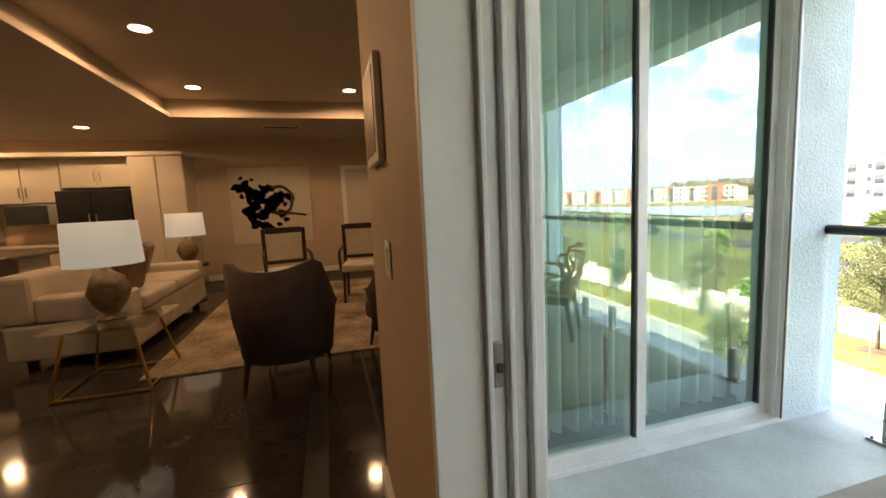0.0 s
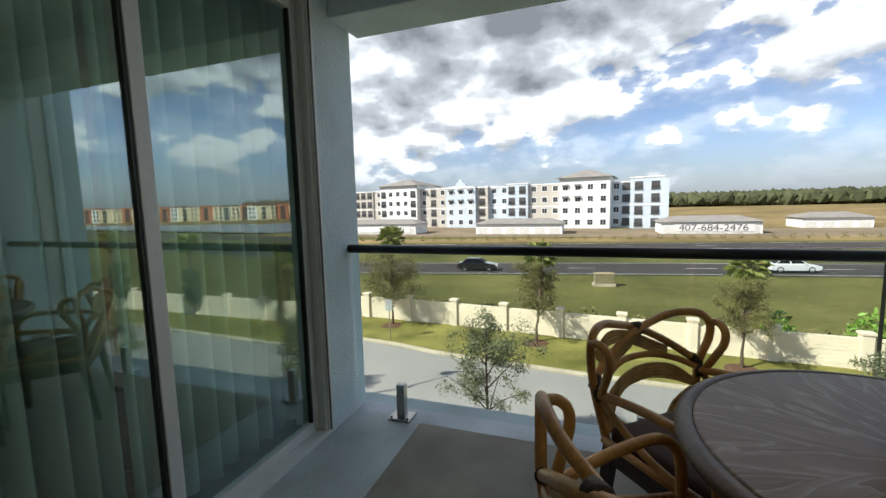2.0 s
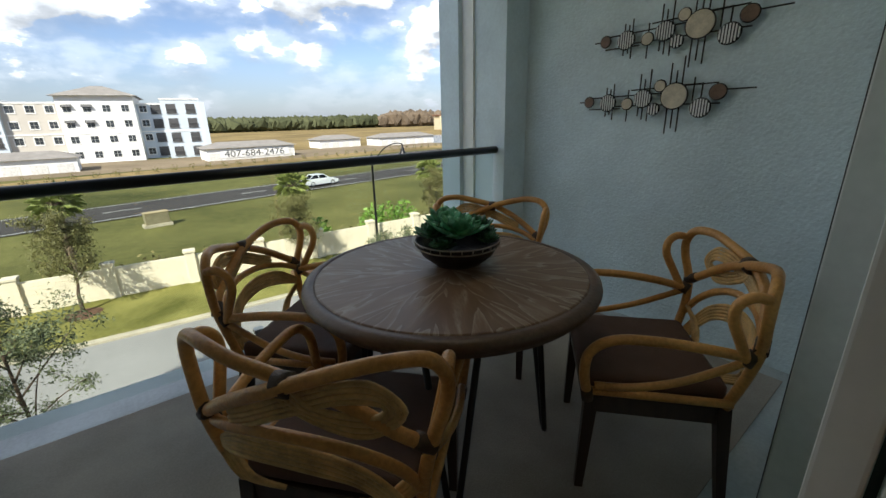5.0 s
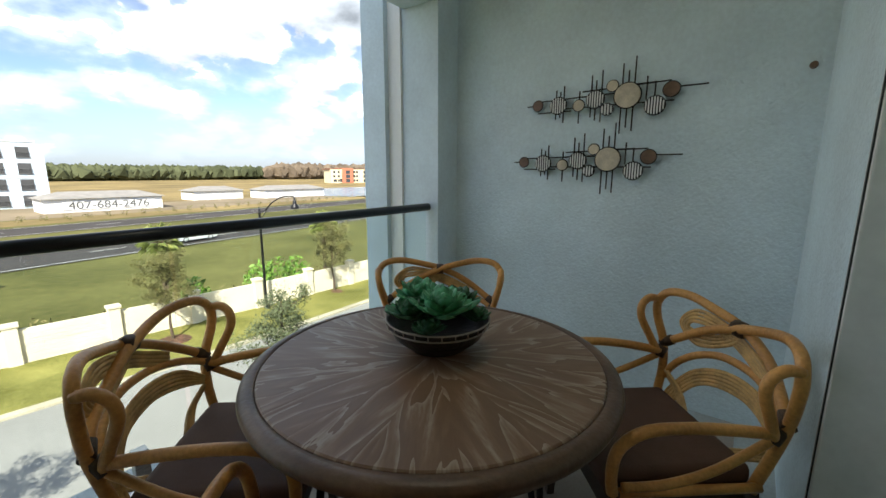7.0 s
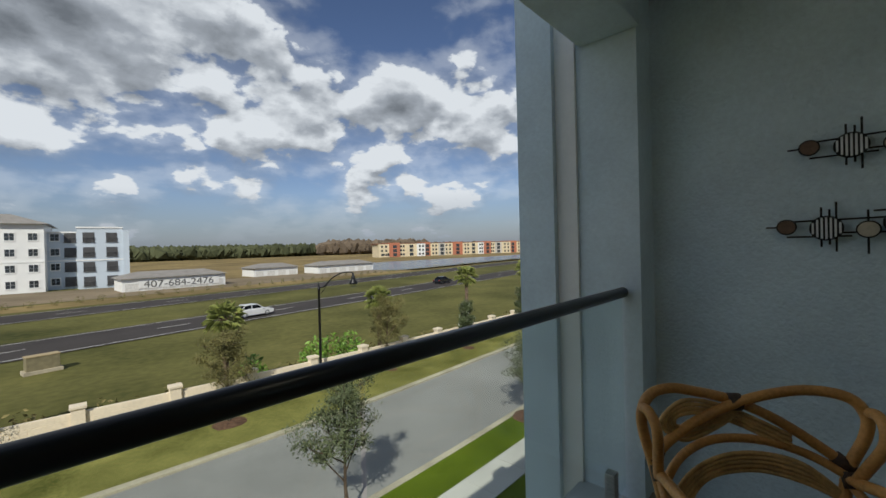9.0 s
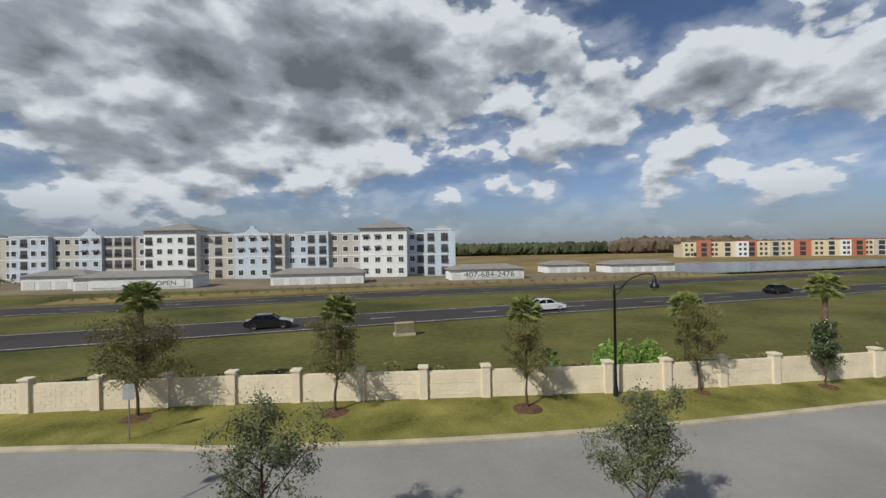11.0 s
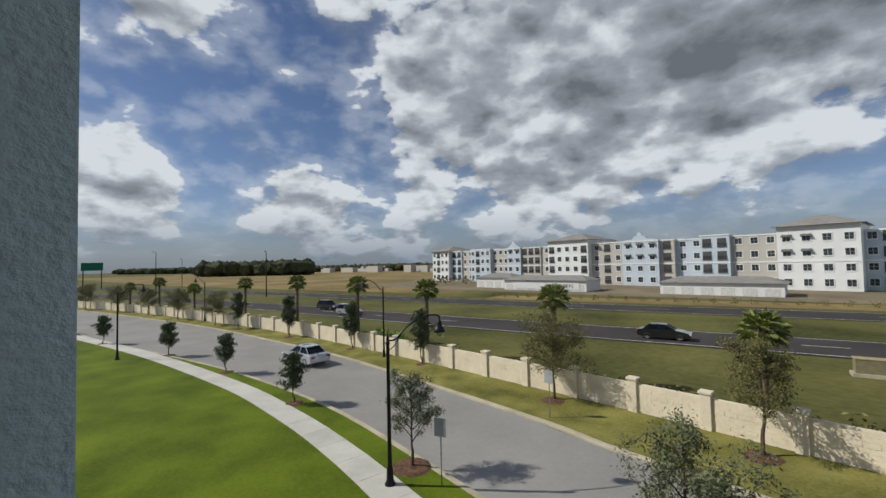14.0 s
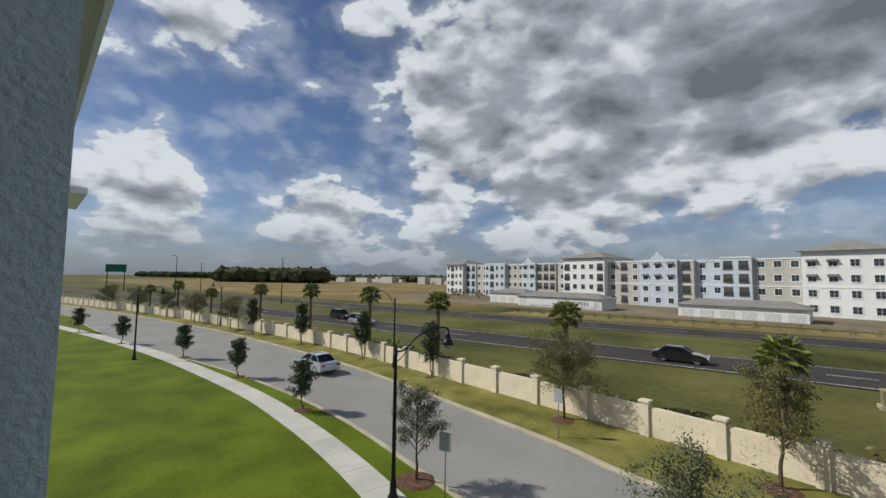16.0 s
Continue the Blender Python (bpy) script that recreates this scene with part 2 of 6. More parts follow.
VERGE = mat("verge_grass", (0.098, 0.112, 0.014), 0.95, var=0.32, scale=0.45, fine_scale=9, bump=0.8, bump_scale=25, other=(0.19, 0.172, 0.05))
FIELD = mat("rough_field_grass", (0.070, 0.084, 0.016), 0.95, var=0.35, scale=0.09, fine_scale=1.7, bump=0.8, bump_scale=6, other=(0.105, 0.098, 0.03))
DRY = mat("dry_straw_field", (0.17, 0.125, 0.05), 0.95, var=0.3, scale=0.04, fine_scale=0.7, other=(0.22, 0.165, 0.07))
STREET = mat("grey_concrete_street", (0.27, 0.258, 0.24), 0.85, var=0.10, scale=0.25, fine_scale=6, bump=0.2, bump_scale=30)
ASPHALT = mat("dark_asphalt", (0.052, 0.046, 0.043), 0.85, var=0.2, scale=0.15, fine_scale=5, bump=0.2, bump_scale=30)
KERB = mat("kerb_concrete", (0.42, 0.37, 0.27), 0.85, var=0.2, scale=0.8, fine_scale=12)
WALK = mat("pale_walk_concrete", (0.48, 0.46, 0.41), 0.85, var=0.12, scale=0.7, fine_scale=14, per_object=0.2)
LINE = mat("road_marking", (0.55, 0.54, 0.50), 0.8, var=0.25, scale=1)
FENCE = mat("cream_block_wall", (0.72, 0.63, 0.48), 0.9, var=0.08, scale=0.8, fine_scale=9, bump=0.8, bump_scale=14)
MULCH = mat("red_brown_mulch", (0.115, 0.065, 0.042), 0.95, var=0.45, scale=6, fine_scale=40, bump=1, bump_scale=40)
BARK = mat("grey_brown_bark", (0.10, 0.07, 0.05), 0.9, var=0.35, scale=6, fine_scale=40, bump=0.6, bump_scale=30)
PALMBARK = mat("palm_bark", (0.15, 0.11, 0.075), 0.9, var=0.4, scale=7, fine_scale=40, bump=0.8, bump_scale=20)
OAKLEAF = mat("olive_oak_leaf", (0.042, 0.046, 0.012), 0.65, var=0.4, scale=2, other=(0.11, 0.10, 0.03), per_island=0.3)
SAPLEAF = mat("grey_green_leaf", (0.040, 0.050, 0.020), 0.6, var=0.4, scale=2, other=(0.085, 0.095, 0.042), per_island=0.3)
MAGLEAF = mat("dark_magnolia_leaf", (0.018, 0.03, 0.012), 0.35, var=0.4, scale=2, other=(0.05, 0.065, 0.026), per_island=0.3)
PALMLEAF = mat("palm_frond", (0.06, 0.095, 0.02), 0.5, var=0.4, scale=3, other=(0.17, 0.19, 0.05), per_island=0.3)
SHRUB = mat("bright_shrub_leaf", (0.06, 0.14, 0.012), 0.5, var=0.35, scale=3, other=(0.13, 0.23, 0.03), per_island=0.3)
BRUSH = mat("dry_brush", (0.10, 0.075, 0.04), 0.9, var=0.4, scale=2, other=(0.14, 0.12, 0.05), per_island=0.3)
WOODS = mat("far_woods", (0.022, 0.032, 0.014), 0.95, var=0.4, scale=0.05, fine_scale=0.5, other=(0.05, 0.055, 0.028), per_island=0.3)
BAREWOOD = mat("leafless_far_woods", (0.075, 0.058, 0.042), 0.95, var=0.35, scale=0.06, fine_scale=0.6, other=(0.11, 0.085, 0.06), per_island=0.3)
WATER = mat("pond_water", (0.13, 0.14, 0.15), 0.25, var=0.1, scale=0.05, fine_scale=0.6, bump=0.3, bump_scale=2)
POLE = mat("black_lamp_post", (0.012, 0.012, 0.013), 0.4, metal=0.4, var=0.2)
LANTERN = glazing("lantern_glass", (0.85, 0.87, 0.85), 1.5)
B_WHITE = mat("white_render", (0.72, 0.72, 0.70), 0.8, var=0.04, scale=0.3)
B_BLUE = mat("pale_blue_render", (0.49, 0.55, 0.61), 0.8, var=0.04, scale=0.3)
B_TAUPE = mat("taupe_render", (0.47, 0.44, 0.39), 0.8, var=0.04, scale=0.3)
B_ORANGE = mat("orange_render", (0.40, 0.15, 0.085), 0.8, var=0.08, scale=0.3)
B_CREAM = mat("cream_render", (0.62, 0.53, 0.36), 0.8, var=0.06, scale=0.3)
# dark window glass; also paints balcony shade on the orange houses
B_PANE_SHADE = mat("dark_window_pane", (0.035, 0.04, 0.045), 0.15, var=0.3, scale=0.5, per_object=0.4)
# matte dark colour that paints the shade inside far balcony openings
B_RECESS_SHADE = mat("shaded_recess", (0.05, 0.05, 0.052), 0.8, var=0.3, scale=0.5, per_object=0.4)
B_ROOF = mat("grey_shingle_roof", (0.25, 0.235, 0.215), 0.9, var=0.12, scale=0.6, fine_scale=6)
B_BROWNROOF = mat("brown_tile_roof", (0.17, 0.09, 0.06), 0.9, var=0.15, scale=0.6)
AWN = mat("dark_awning", (0.10, 0.10, 0.10), 0.8, var=0.1)
DIRT = mat("pale_bare_soil", (0.20, 0.16, 0.105), 0.95, var=0.2, scale=0.1, fine_scale=2)


# ---- building helpers ----
RNG = random.Random(7)


def part(name, bm, material, parent=None, label="", smooth=False):
    """Links a bmesh as one mesh object, under a thing if one is given."""
    me = bpy.data.meshes.new(name)
    bm.to_mesh(me)
    bm.free()
    me.materials.append(material)
    if smooth:
        me.shade_smooth()
    ob = new(name, me)
    if parent is not None:
        ob.parent = parent
    if label:
        ob["label"] = label
    return ob


def again(ob, parent, m, name=None):
    """Another object on the same mesh."""
    o = new(name or ob.name.split(".")[0], ob.data)
    o.parent = parent
    o.matrix_basis = m
    return o


def thing(name, m, label, category, group="", kind=""):
    e = new(name)
    e.empty_display_size = 0.1
    e.matrix_basis = m
    return tagged(e, label, category, group, kind)


def bx(bm, lo, hi, bevel=0.0, seg=2):
    r = bmesh.ops.create_cube(bm, size=1)
    for v in r["verts"]:
        v.co = Vector([a + (b - a) * (c + 0.5) for a, b, c in zip(lo, hi, v.co)])
    if bevel:
        es = list({e for v in r["verts"] for e in v.link_edges})
        bmesh.ops.bevel(bm, geom=es, offset=bevel, segments=seg, affect="EDGES", profile=0.6)
    return bm


def box(name, lo, hi, material, parent=None, bevel=0.0, label=""):
    return part(name, bx(bmesh.new(), lo, hi, bevel), material, parent, label)


def setting(name, lo, hi, material, label, category, bevel=0.0):
    return tagged(box(name, lo, hi, material, None, bevel), label, category, kind="structure")


def catmull(pts, n=6, closed=False):
    pts = [Vector(p) for p in pts]
    out, k = [], len(pts)
    for i in range(k if closed else k - 1):
        a, b, c, d = (pts[(i + j) % k] if closed else pts[min(max(i + j, 0), k - 1)] for j in (-1, 0, 1, 2))
        for s in range(n):
            t = s / n
            out.append(0.5 * ((2 * b) + (c - a) * t + (2 * a - 5 * b + 4 * c - d) * t * t + (3 * b - a - 3 * c + d) * t ** 3))
    if not closed:
        out.append(pts[-1])
    return out


def tube(bm, pts, r, seg=8, closed=False):
    """A round rod along points; r is one radius or (start, end)."""
    pts = [Vector(p) for p in pts]
    n = len(pts)
    r0, r1 = r if isinstance(r, tuple) else (r, r)
    rings, side = [], None
    for i, p in enumerate(pts):
        a = pts[(i - 1) % n] if closed or i else pts[i]
        b = pts[(i + 1) % n] if closed or i < n - 1 else pts[i]
        d = (b - a).normalized()
        if side is None:
            side = d.orthogonal().normalized()
        side = (side - d * side.dot(d)).normalized()
        other = d.cross(side)
        rr = r0 + (r1 - r0) * i / max(1, n - 1)
        rings.append([bm.verts.new(p + (side * math.cos(2 * math.pi * k / seg) + other * math.sin(2 * math.pi * k / seg)) * rr) for k in range(seg)])
    for i in range(n if closed else n - 1):
        a, b = rings[i], rings[(i + 1) % n]
        for k in range(seg):
            bm.faces.new((a[k], a[(k + 1) % seg], b[(k + 1) % seg], b[k]))
    if not closed:
        bm.faces.new(rings[0][::-1])
        bm.faces.new(rings[-1])
    return bm


def lathe(bm, profile, seg=32, at=(0, 0, 0)):
    rings = []
    for r, z in profile:
        rings.append([bm.verts.new((at[0] + max(r, 1e-4) * math.cos(2 * math.pi * k / seg), at[1] + max(r, 1e-4) * math.sin(2 * math.pi * k / seg), at[2] + z)) for k in range(seg)])
    for a, b in zip(rings, rings[1:]):
        for k in range(seg):
            bm.faces.new((a[k], a[(k + 1) % seg], b[(k + 1) % seg], b[k]))
    return bm


def sheet(name, left, right, z, material, label, category, parent=None):
    """A strip of ground between two edge lines of equal length, as flat quads."""
    bm = bmesh.new()
    a = [bm.verts.new((x, y, z)) for x, y in left]
    b = [bm.verts.new((x, y, z)) for x, y in right]
    for i in range(len(a) - 1):
        bm.faces.new((a[i], b[i], b[i + 1], a[i + 1]))
    bmesh.ops.recalc_face_normals(bm, faces=bm.faces)
    if bm.faces and sum(f.normal.z for f in bm.faces) < 0:
        bmesh.ops.reverse_faces(bm, faces=bm.faces)
    return tagged(part(name, bm, material, parent), label, category, kind="structure")


def line(pts, n=8):
    return [(p.x, p.y) for p in catmull([(x, y, 0) for x, y in pts], n)]


def offset(pts, d):
    """The line moved d metres to its left."""
    out = []
    for i, (x, y) in enumerate(pts):
        (ax, ay), (bx_, by) = pts[max(0, i - 1)], pts[min(len(pts) - 1, i + 1)]
        l = math.hypot(bx_ - ax, by - ay)
        out.append((x - (by - ay) / l * d, y + (bx_ - ax) / l * d))
    return out


# ---- balcony shell ----
XL, XR, YB, YR = -0.73, 3.06, 1.0, 3.17
ZC, ZS = 2.66, 2.42
setting("floor_balcony", (-0.95, 0.715, -0.25), (3.3, 3.42, 0.0), CONCRETE, "grey coated concrete balcony deck, slightly stained", "floor")
mat_ob = box("deck_mat", (-0.26, 1.25, 0.0), (2.95, 3.125, 0.007), MAT_TAUPE, None, 0.002)
tagged(mat_ob, "thin taupe mat laid over grey balcony deck", "mat")
setting("wall_right", (XR, 0.75, 0), (3.35, 3.1, 3.2), STUCCO, "blue-grey stucco side wall with rough trowelled texture", "wall")
setting("pier_right", (2.83, 3.08, -0.25), (3.35, 3.40, 3.2), STUCCO_SMOOTH, "blue-grey painted pier at the rail end", "pier")
setting("pier_trim", (2.81, 3.40, -7), (3.35, 3.52, 3.2), WHITE, "pale vertical trim strip on the outer pier", "trim")
setting("pier_right_outer", (2.77, 3.52, -7), (3.35, 3.75, 3.2), STUCCO_SMOOTH, "blue-grey outer facade pier", "pier")
setting("wall_left_pier", (-1.0, 2.90, -0.25), (XL, 3.28, 3.2), STUCCO, "blue-grey stucco pier beside the glass door", "pier")
setting("wall_left_top", (-0.95, 1.0, 2.47), (XL, 2.90, 3.2), STUCCO, "blue-grey stucco above the side glass door", "wall")
setting("wall_back_right", (2.0, 0.72, 0), (XR, 1.095, 3.2), STUCCO, "blue-grey stucco wall beside the sliding door", "wall")
setting("wall_back_top", (0.06, 0.72, 2.46), (2.0, YB, 3.2), STUCCO_SMOOTH, "blue-grey wall above the sliding door", "wall")
setting("wall_back_left", (-0.95, 0.692, 0), (0.06, 0.94, 3.2), BEIGE, "beige painted wall return beside the open sliding door", "wall")
setting("ceiling_balcony", (-0.95, 0.94, ZC), (3.3, 3.06, ZC + 0.3), STUCCO_SMOOTH, "blue-grey painted balcony ceiling", "ceiling")
setting("beam_front", (XL, 3.06, ZS), (2.83, 3.38, 3.2), STUCCO_SMOOTH, "blue-grey painted beam over the balcony opening", "beam", 0.01)
setting("wall_facade_below", (-20, 3.0, -6.6), (2.77, 3.28, -0.25), STUCCO_SMOOTH, "blue-grey facade under the balcony", "facade")
setting("wall_facade_left", (-20, 2.95, -0.25), (-1.0, 3.27, 3.3), STUCCO_SMOOTH, "blue-grey facade beside the balcony", "facade")
setting("wall_facade_right", (3.35, 3.0, -6.6), (26, 3.3, 3.3), STUCCO_SMOOTH, "blue-grey facade past the pier", "facade")
setting("roof_slab", (-20, -9, 3.3), (26, 3.3, 3.5), B_ROOF, "flat roof over the apartment", "roof")
eave = tagged(box("roof_eave", (-9.0, 3.27, 3.22), (-0.9, 3.50, 3.30), CREAM), "cream boarded roof eave with white fascia", "eave", kind="structure")
part("fascia", bx(bmesh.new(), (-9.0, 3.50, 3.18), (-0.9, 3.54, 3.42)), WHITE, eave, "white fascia board")
bay = tagged(box("facade_bay", (-17.5, 3.27, -6.6), (-14.6, 3.45, 3.3), STUCCO_SMOOTH), "projecting blue-grey facade bay with its own roof", "facade", kind="structure")
bm = bmesh.new()
bx(bm, (-18, 3.2, 3.45), (-14.2, 4.22, 3.62))
part("roof", bm, WHITE, bay, "white edged bay roof")


def sliding_panel(name, parent, y0, y1, z0, z1, axis="y", at=0.0, t=0.04, w=0.055):
    """One glazed leaf: four white stiles and rails, a dark gasket and the pane. axis: the line it runs along."""
    def m(lo, hi):
        (a0, d0, h0), (a1, d1, h1) = lo, hi
        return ((at + d0, a0, h0), (at + d1, a1, h1)) if axis == "y" else ((a0, at + d0, h0), (a1, at + d1, h1))
    leaf = part(name, bx(bmesh.new(), *m((y0, -t / 2, z0), (y0 + w, t / 2, z1)), 0.004), ALU, parent)
    part("stile", bx(bmesh.new(), *m((y1 - w, -t / 2, z0), (y1, t / 2, z1)), 0.004), ALU, leaf)
    part("bottom_rail", bx(bmesh.new(), *m((y0 + w, -t / 2, z0), (y1 - w, t / 2, z0 + w * 1.3)), 0.004), ALU, leaf)
    part("top_rail", bx(bmesh.new(), *m((y0 + w, -t / 2, z1 - w), (y1 - w, t / 2, z1)), 0.004), ALU, leaf)
    g = bmesh.new()
    for a0, a1, h0, h1 in ((y0 + w, y0 + w + 0.012, z0 + w, z1 - w), (y1 - w - 0.012, y1 - w, z0 + w, z1 - w)):
        bx(g, *m((a0, -t / 3, h0), (a1, t / 3, h1)))
    part("gasket", g, GASKET, leaf, "dark rubber gasket")
    part("pane", bx(bmesh.new(), *m((y0 + w, -0.002, z0 + w * 1.3), (y1 - w, 0.002, z1 - w))), GLASS_DOOR, leaf, "green-tinted glass pane")
    return leaf


def side_slider():
    """Two closed glass leaves in the side wall of the balcony."""
    d = thing("door_1", pose(0, 0, 0), "closed two-leaf white aluminium sliding glass door", "sliding door", kind="structure")
    f = bmesh.new()
    bx(f, (-0.87, 1.0, 0.0), (XL, 2.90, 0.03), 0.004)
    part("threshold", f, ALU, d, "white aluminium threshold track")
    for n, (y0, y1) in enumerate(((2.862, 2.90), (0.945, 1.0))):
        f = bmesh.new()
        bx(f, (-0.87, y0, 0.03), (XL + 0.006, y1, 2.47), 0.004)
        bx(f, (XL - 0.03, y0 - 0.012 if n == 0 else y1, 0.03), (XL - 0.015, y0 if n == 0 else y1 + 0.012, 2.44))
        part("jamb", f, ALU, d)
    part("seal", bx(bmesh.new(), (XL + 0.0065, 2.866, 0.03), (XL + 0.010, 2.878, 2.44)), GASKET, d, "dark seal")
    part("header", bx(bmesh.new(), (-0.87, 1.0, 2.43), (XL + 0.006, 2.862, 2.47), 0.004), ALU, d)
    sliding_panel("leaf", d, 1.0, 1.975, 0.03, 2.43, "y", -0.765)
    sliding_panel("leaf", d, 1.92, 2.862, 0.03, 2.43, "y", -0.82, w=0.045)


def back_slider():
    """The door that is walked through: a track frame, its jamb with a keeper, and leaves parked at the far side."""
    d = thing("door_2", pose(0, 0, 0), "open white aluminium sliding glass door with stacked leaves", "sliding door", kind="structure")
    part("casing", bx(bmesh.new(), (0.06, 0.688, 0), (0.09, 0.80, 2.46), 0.003), WHITE, d, "white door casing")
    for y in (0.80, 0.85, 0.90):
        f = bmesh.new()
        bx(f, (0.06, y, 0), (0.088, y + 0.048, 2.46), 0.006)
        bx(f, (0.088, y + 0.004, 0), (0.105, y + 0.016, 2.46), 0.003)
        part("jamb_track", f, ALU, d)
    k = part("keeper", bx(bmesh.new(), (0.088, 0.818, 0.93), (0.098, 0.842, 1.03), 0.004), STEEL, d, "steel lock keeper")
    part("latch", bx(bmesh.new(), (0.098, 0.824, 0.965), (0.105, 0.838, 0.985), 0.002), GASKET, k)
    part("threshold", bx(bmesh.new(), (0.105, 0.79, 0.0), (1.94, 0.97, 0.018), 0.004), ALU, d)
    part("jamb", bx(bmesh.new(), (1.94, 0.79, 0.0), (2.0, 1.098, 2.46), 0.004), ALU, d)
    part("header", bx(bmesh.new(), (0.06, 0.79, 2.40), (1.94, 0.995, 2.46), 0.004), ALU, d)
    part("seal", bx(bmesh.new(), (1.952, 1.0985, 0.02), (1.964, 1.102, 2.44)), GASKET, d, "dark seal")
    for y in (0.83, 0.88, 0.93):
        sliding_panel("leaf", d, 1.02, 1.94, 0.02, 2.40, "x", y)


def curtains():
    """Pleated full-height curtains hung inside the side glass door."""
    c = thing("curtain", pose(0, 0, 0), "sage-grey pleated full-height curtain behind the glass door", "curtain")
    for k, (y0, y1, ph) in enumerate(((1.28, 1.95, 0.0), (1.95, 2.88, 1.3))):
        bm = bmesh.new()
        n, rows = 260, 3
        grid = []
        for j in range(rows + 1):
            z = 0.03 + (2.5 - 0.03) * j / rows
            row = []
            for i in range(n + 1):
                u = i / n
                y = y0 + (y1 - y0) * u
                a = 2 * math.pi * 8 * u + ph + 0.7 * math.sin(5 * u + ph)
                x = -1.0 - 0.13 * (1 - abs(math.sin(a / 2)) ** 0.55) + 0.015 * math.sin(0.37 * a + 1) + 0.004 * (rows - j) * math.sin(17 * u)
                row.append(bm.verts.new((x, y, z)))
            grid.append(row)
        for j in range(rows):
            for i in range(n):
                bm.faces.new((grid[j][i], grid[j][i + 1], grid[j + 1][i + 1], grid[j + 1][i]))
        o = part("drape", bm, CURTAIN, c, smooth=True)
        so = o.modifiers.new("thick", "SOLIDIFY")
        so.thickness = 0.004
    rod = bmesh.new()
    tube(rod, [(-1.06, 1.05, 2.52), (-1.06, 2.95, 2.52)], 0.014)
    part("curtain_rod", rod, STEEL, c)


side_slider()
back_slider()
curtains()


# ---- rail ----
def railing():
    r = thing("balcony_railing", pose(0, 0, 0), "frameless glass balustrade with round black handrail", "railing")
    b = bmesh.new()
    tube(b, [(XL, YR, 1.075), (2.83, YR, 1.075)], 0.027, 16)
    part("handrail", b, RAILM, r, "round black metal handrail", True)
    for x0, x1 in ((-0.71, 1.165), (1.185, 2.80)):
        part("glass_panel", bx(bmesh.new(), (x0, YR - 0.006, 0.07), (x1, YR + 0.006, 1.055), 0.002), GLASS_RAIL, r, "clear glass panel")
    for x in (-0.40, 0.98, 1.42, 2.62):
        s = part("spigot", bx(bmesh.new(), (x - 0.027, YR - 0.024, 0.012), (x + 0.027, YR + 0.024, 0.22), 0.004), STEEL, r, "brushed steel glass clamp")
        part("base_plate", bx(bmesh.new(), (x - 0.072, YR - 0.062, 0.0), (x + 0.072, YR + 0.062, 0.014), 0.004), STEEL, s)
        for sx in (-0.055, 0.055):
            bolt = lathe(bmesh.new(), ((0.0, 0.022), (0.007, 0.021), (0.008, 0.013)), 8, (x + sx, YR - 0.046, 0))
            part("bolt", bolt, GASKET, s)


railing()


# ---- table, chairs, bowl ----
def wood_top():
    """Sunburst veneer: grain that runs out from the centre in sectors, rubbed pale along the pores."""
    m = mat("sunburst_oak", (0.10, 0.062, 0.042), 0.40, var=0.3)
    N, L = m.node_tree.nodes, m.node_tree.links
    b = N["Principled BSDF"]
    co = N.new("ShaderNodeTexCoord")
    sp = N.new("ShaderNodeSeparateXYZ")
    L.new(co.outputs["Object"], sp.inputs[0])

    def ma(op, a, c=None):
        n = N.new("ShaderNodeMath")
        n.operation = op
        for k, v in enumerate((a, c)):
            if isinstance(v, (int, float)):
                n.inputs[k].default_value = v
            elif v is not None:
                L.new(v, n.inputs[k])
        return n.outputs[0]

    ang = ma("MULTIPLY", ma("ADD", ma("ARCTAN2", sp.outputs[1], sp.outputs[0]), math.pi), 8 / math.pi)
    sec = ma("FLOOR", ang)
    loc = ma("SUBTRACT", ma("FRACT", ang), 0.5)
    rad = ma("SQRT", ma("ADD", ma("MULTIPLY", sp.outputs[0], sp.outputs[0]), ma("MULTIPLY", sp.outputs[1], sp.outputs[1])))
    across = ma("MULTIPLY", ma("MULTIPLY", loc, rad), 0.39)
    cm = N.new("ShaderNodeCombineXYZ")
    L.new(ma("MULTIPLY", rad, 0.9), cm.inputs[0])
    L.new(ma("MULTIPLY", across, 5.0), cm.inputs[1])
    L.new(ma("MULTIPLY", sec, 3.7), cm.inputs[2])
    wv = N.new("ShaderNodeTexNoise")
    wv.inputs["Scale"].default_value, wv.inputs["Detail"].default_value, wv.inputs["Distortion"].default_value = 2.4, 2.5, 0.5
    L.new(cm.outputs[0], wv.inputs["Vector"])
    rings = ma("FRACT", ma("MULTIPLY", wv.outputs["Fac"], 6.0))
    fn = N.new("ShaderNodeTexNoise")
    fn.inputs["Scale"].default_value, fn.inputs["Detail"].default_value = 34.0, 4
    L.new(cm.outputs[0], fn.inputs["Vector"])
    f = ma("MULTIPLY", ma("POWER", rings, 3.5), ma("MULTIPLY", fn.outputs["Fac"], 1.9))
    rp = N.new("ShaderNodeValToRGB")
    rp.color_ramp.elements[0].color, rp.color_ramp.elements[1].color = (0.15, 0.082, 0.044, 1), (0.34, 0.27, 0.20, 1)
    e2 = rp.color_ramp.elements.new(0.25)
    e2.color = (0.20, 0.118, 0.068, 1)
    L.new(ma("ADD", f, ma("MULTIPLY", fn.outputs["Fac"], 0.2)), rp.inputs[0])
    L.new(rp.outputs[0], b.inputs["Base Color"])
    bp = N.new("ShaderNodeBump")
    bp.inputs["Strength"].default_value, bp.inputs["Distance"].default_value = 0.35, 0.002
    L.new(rings, bp.inputs["Height"])
    L.new(bp.outputs[0], b.inputs["Normal"])
    return m


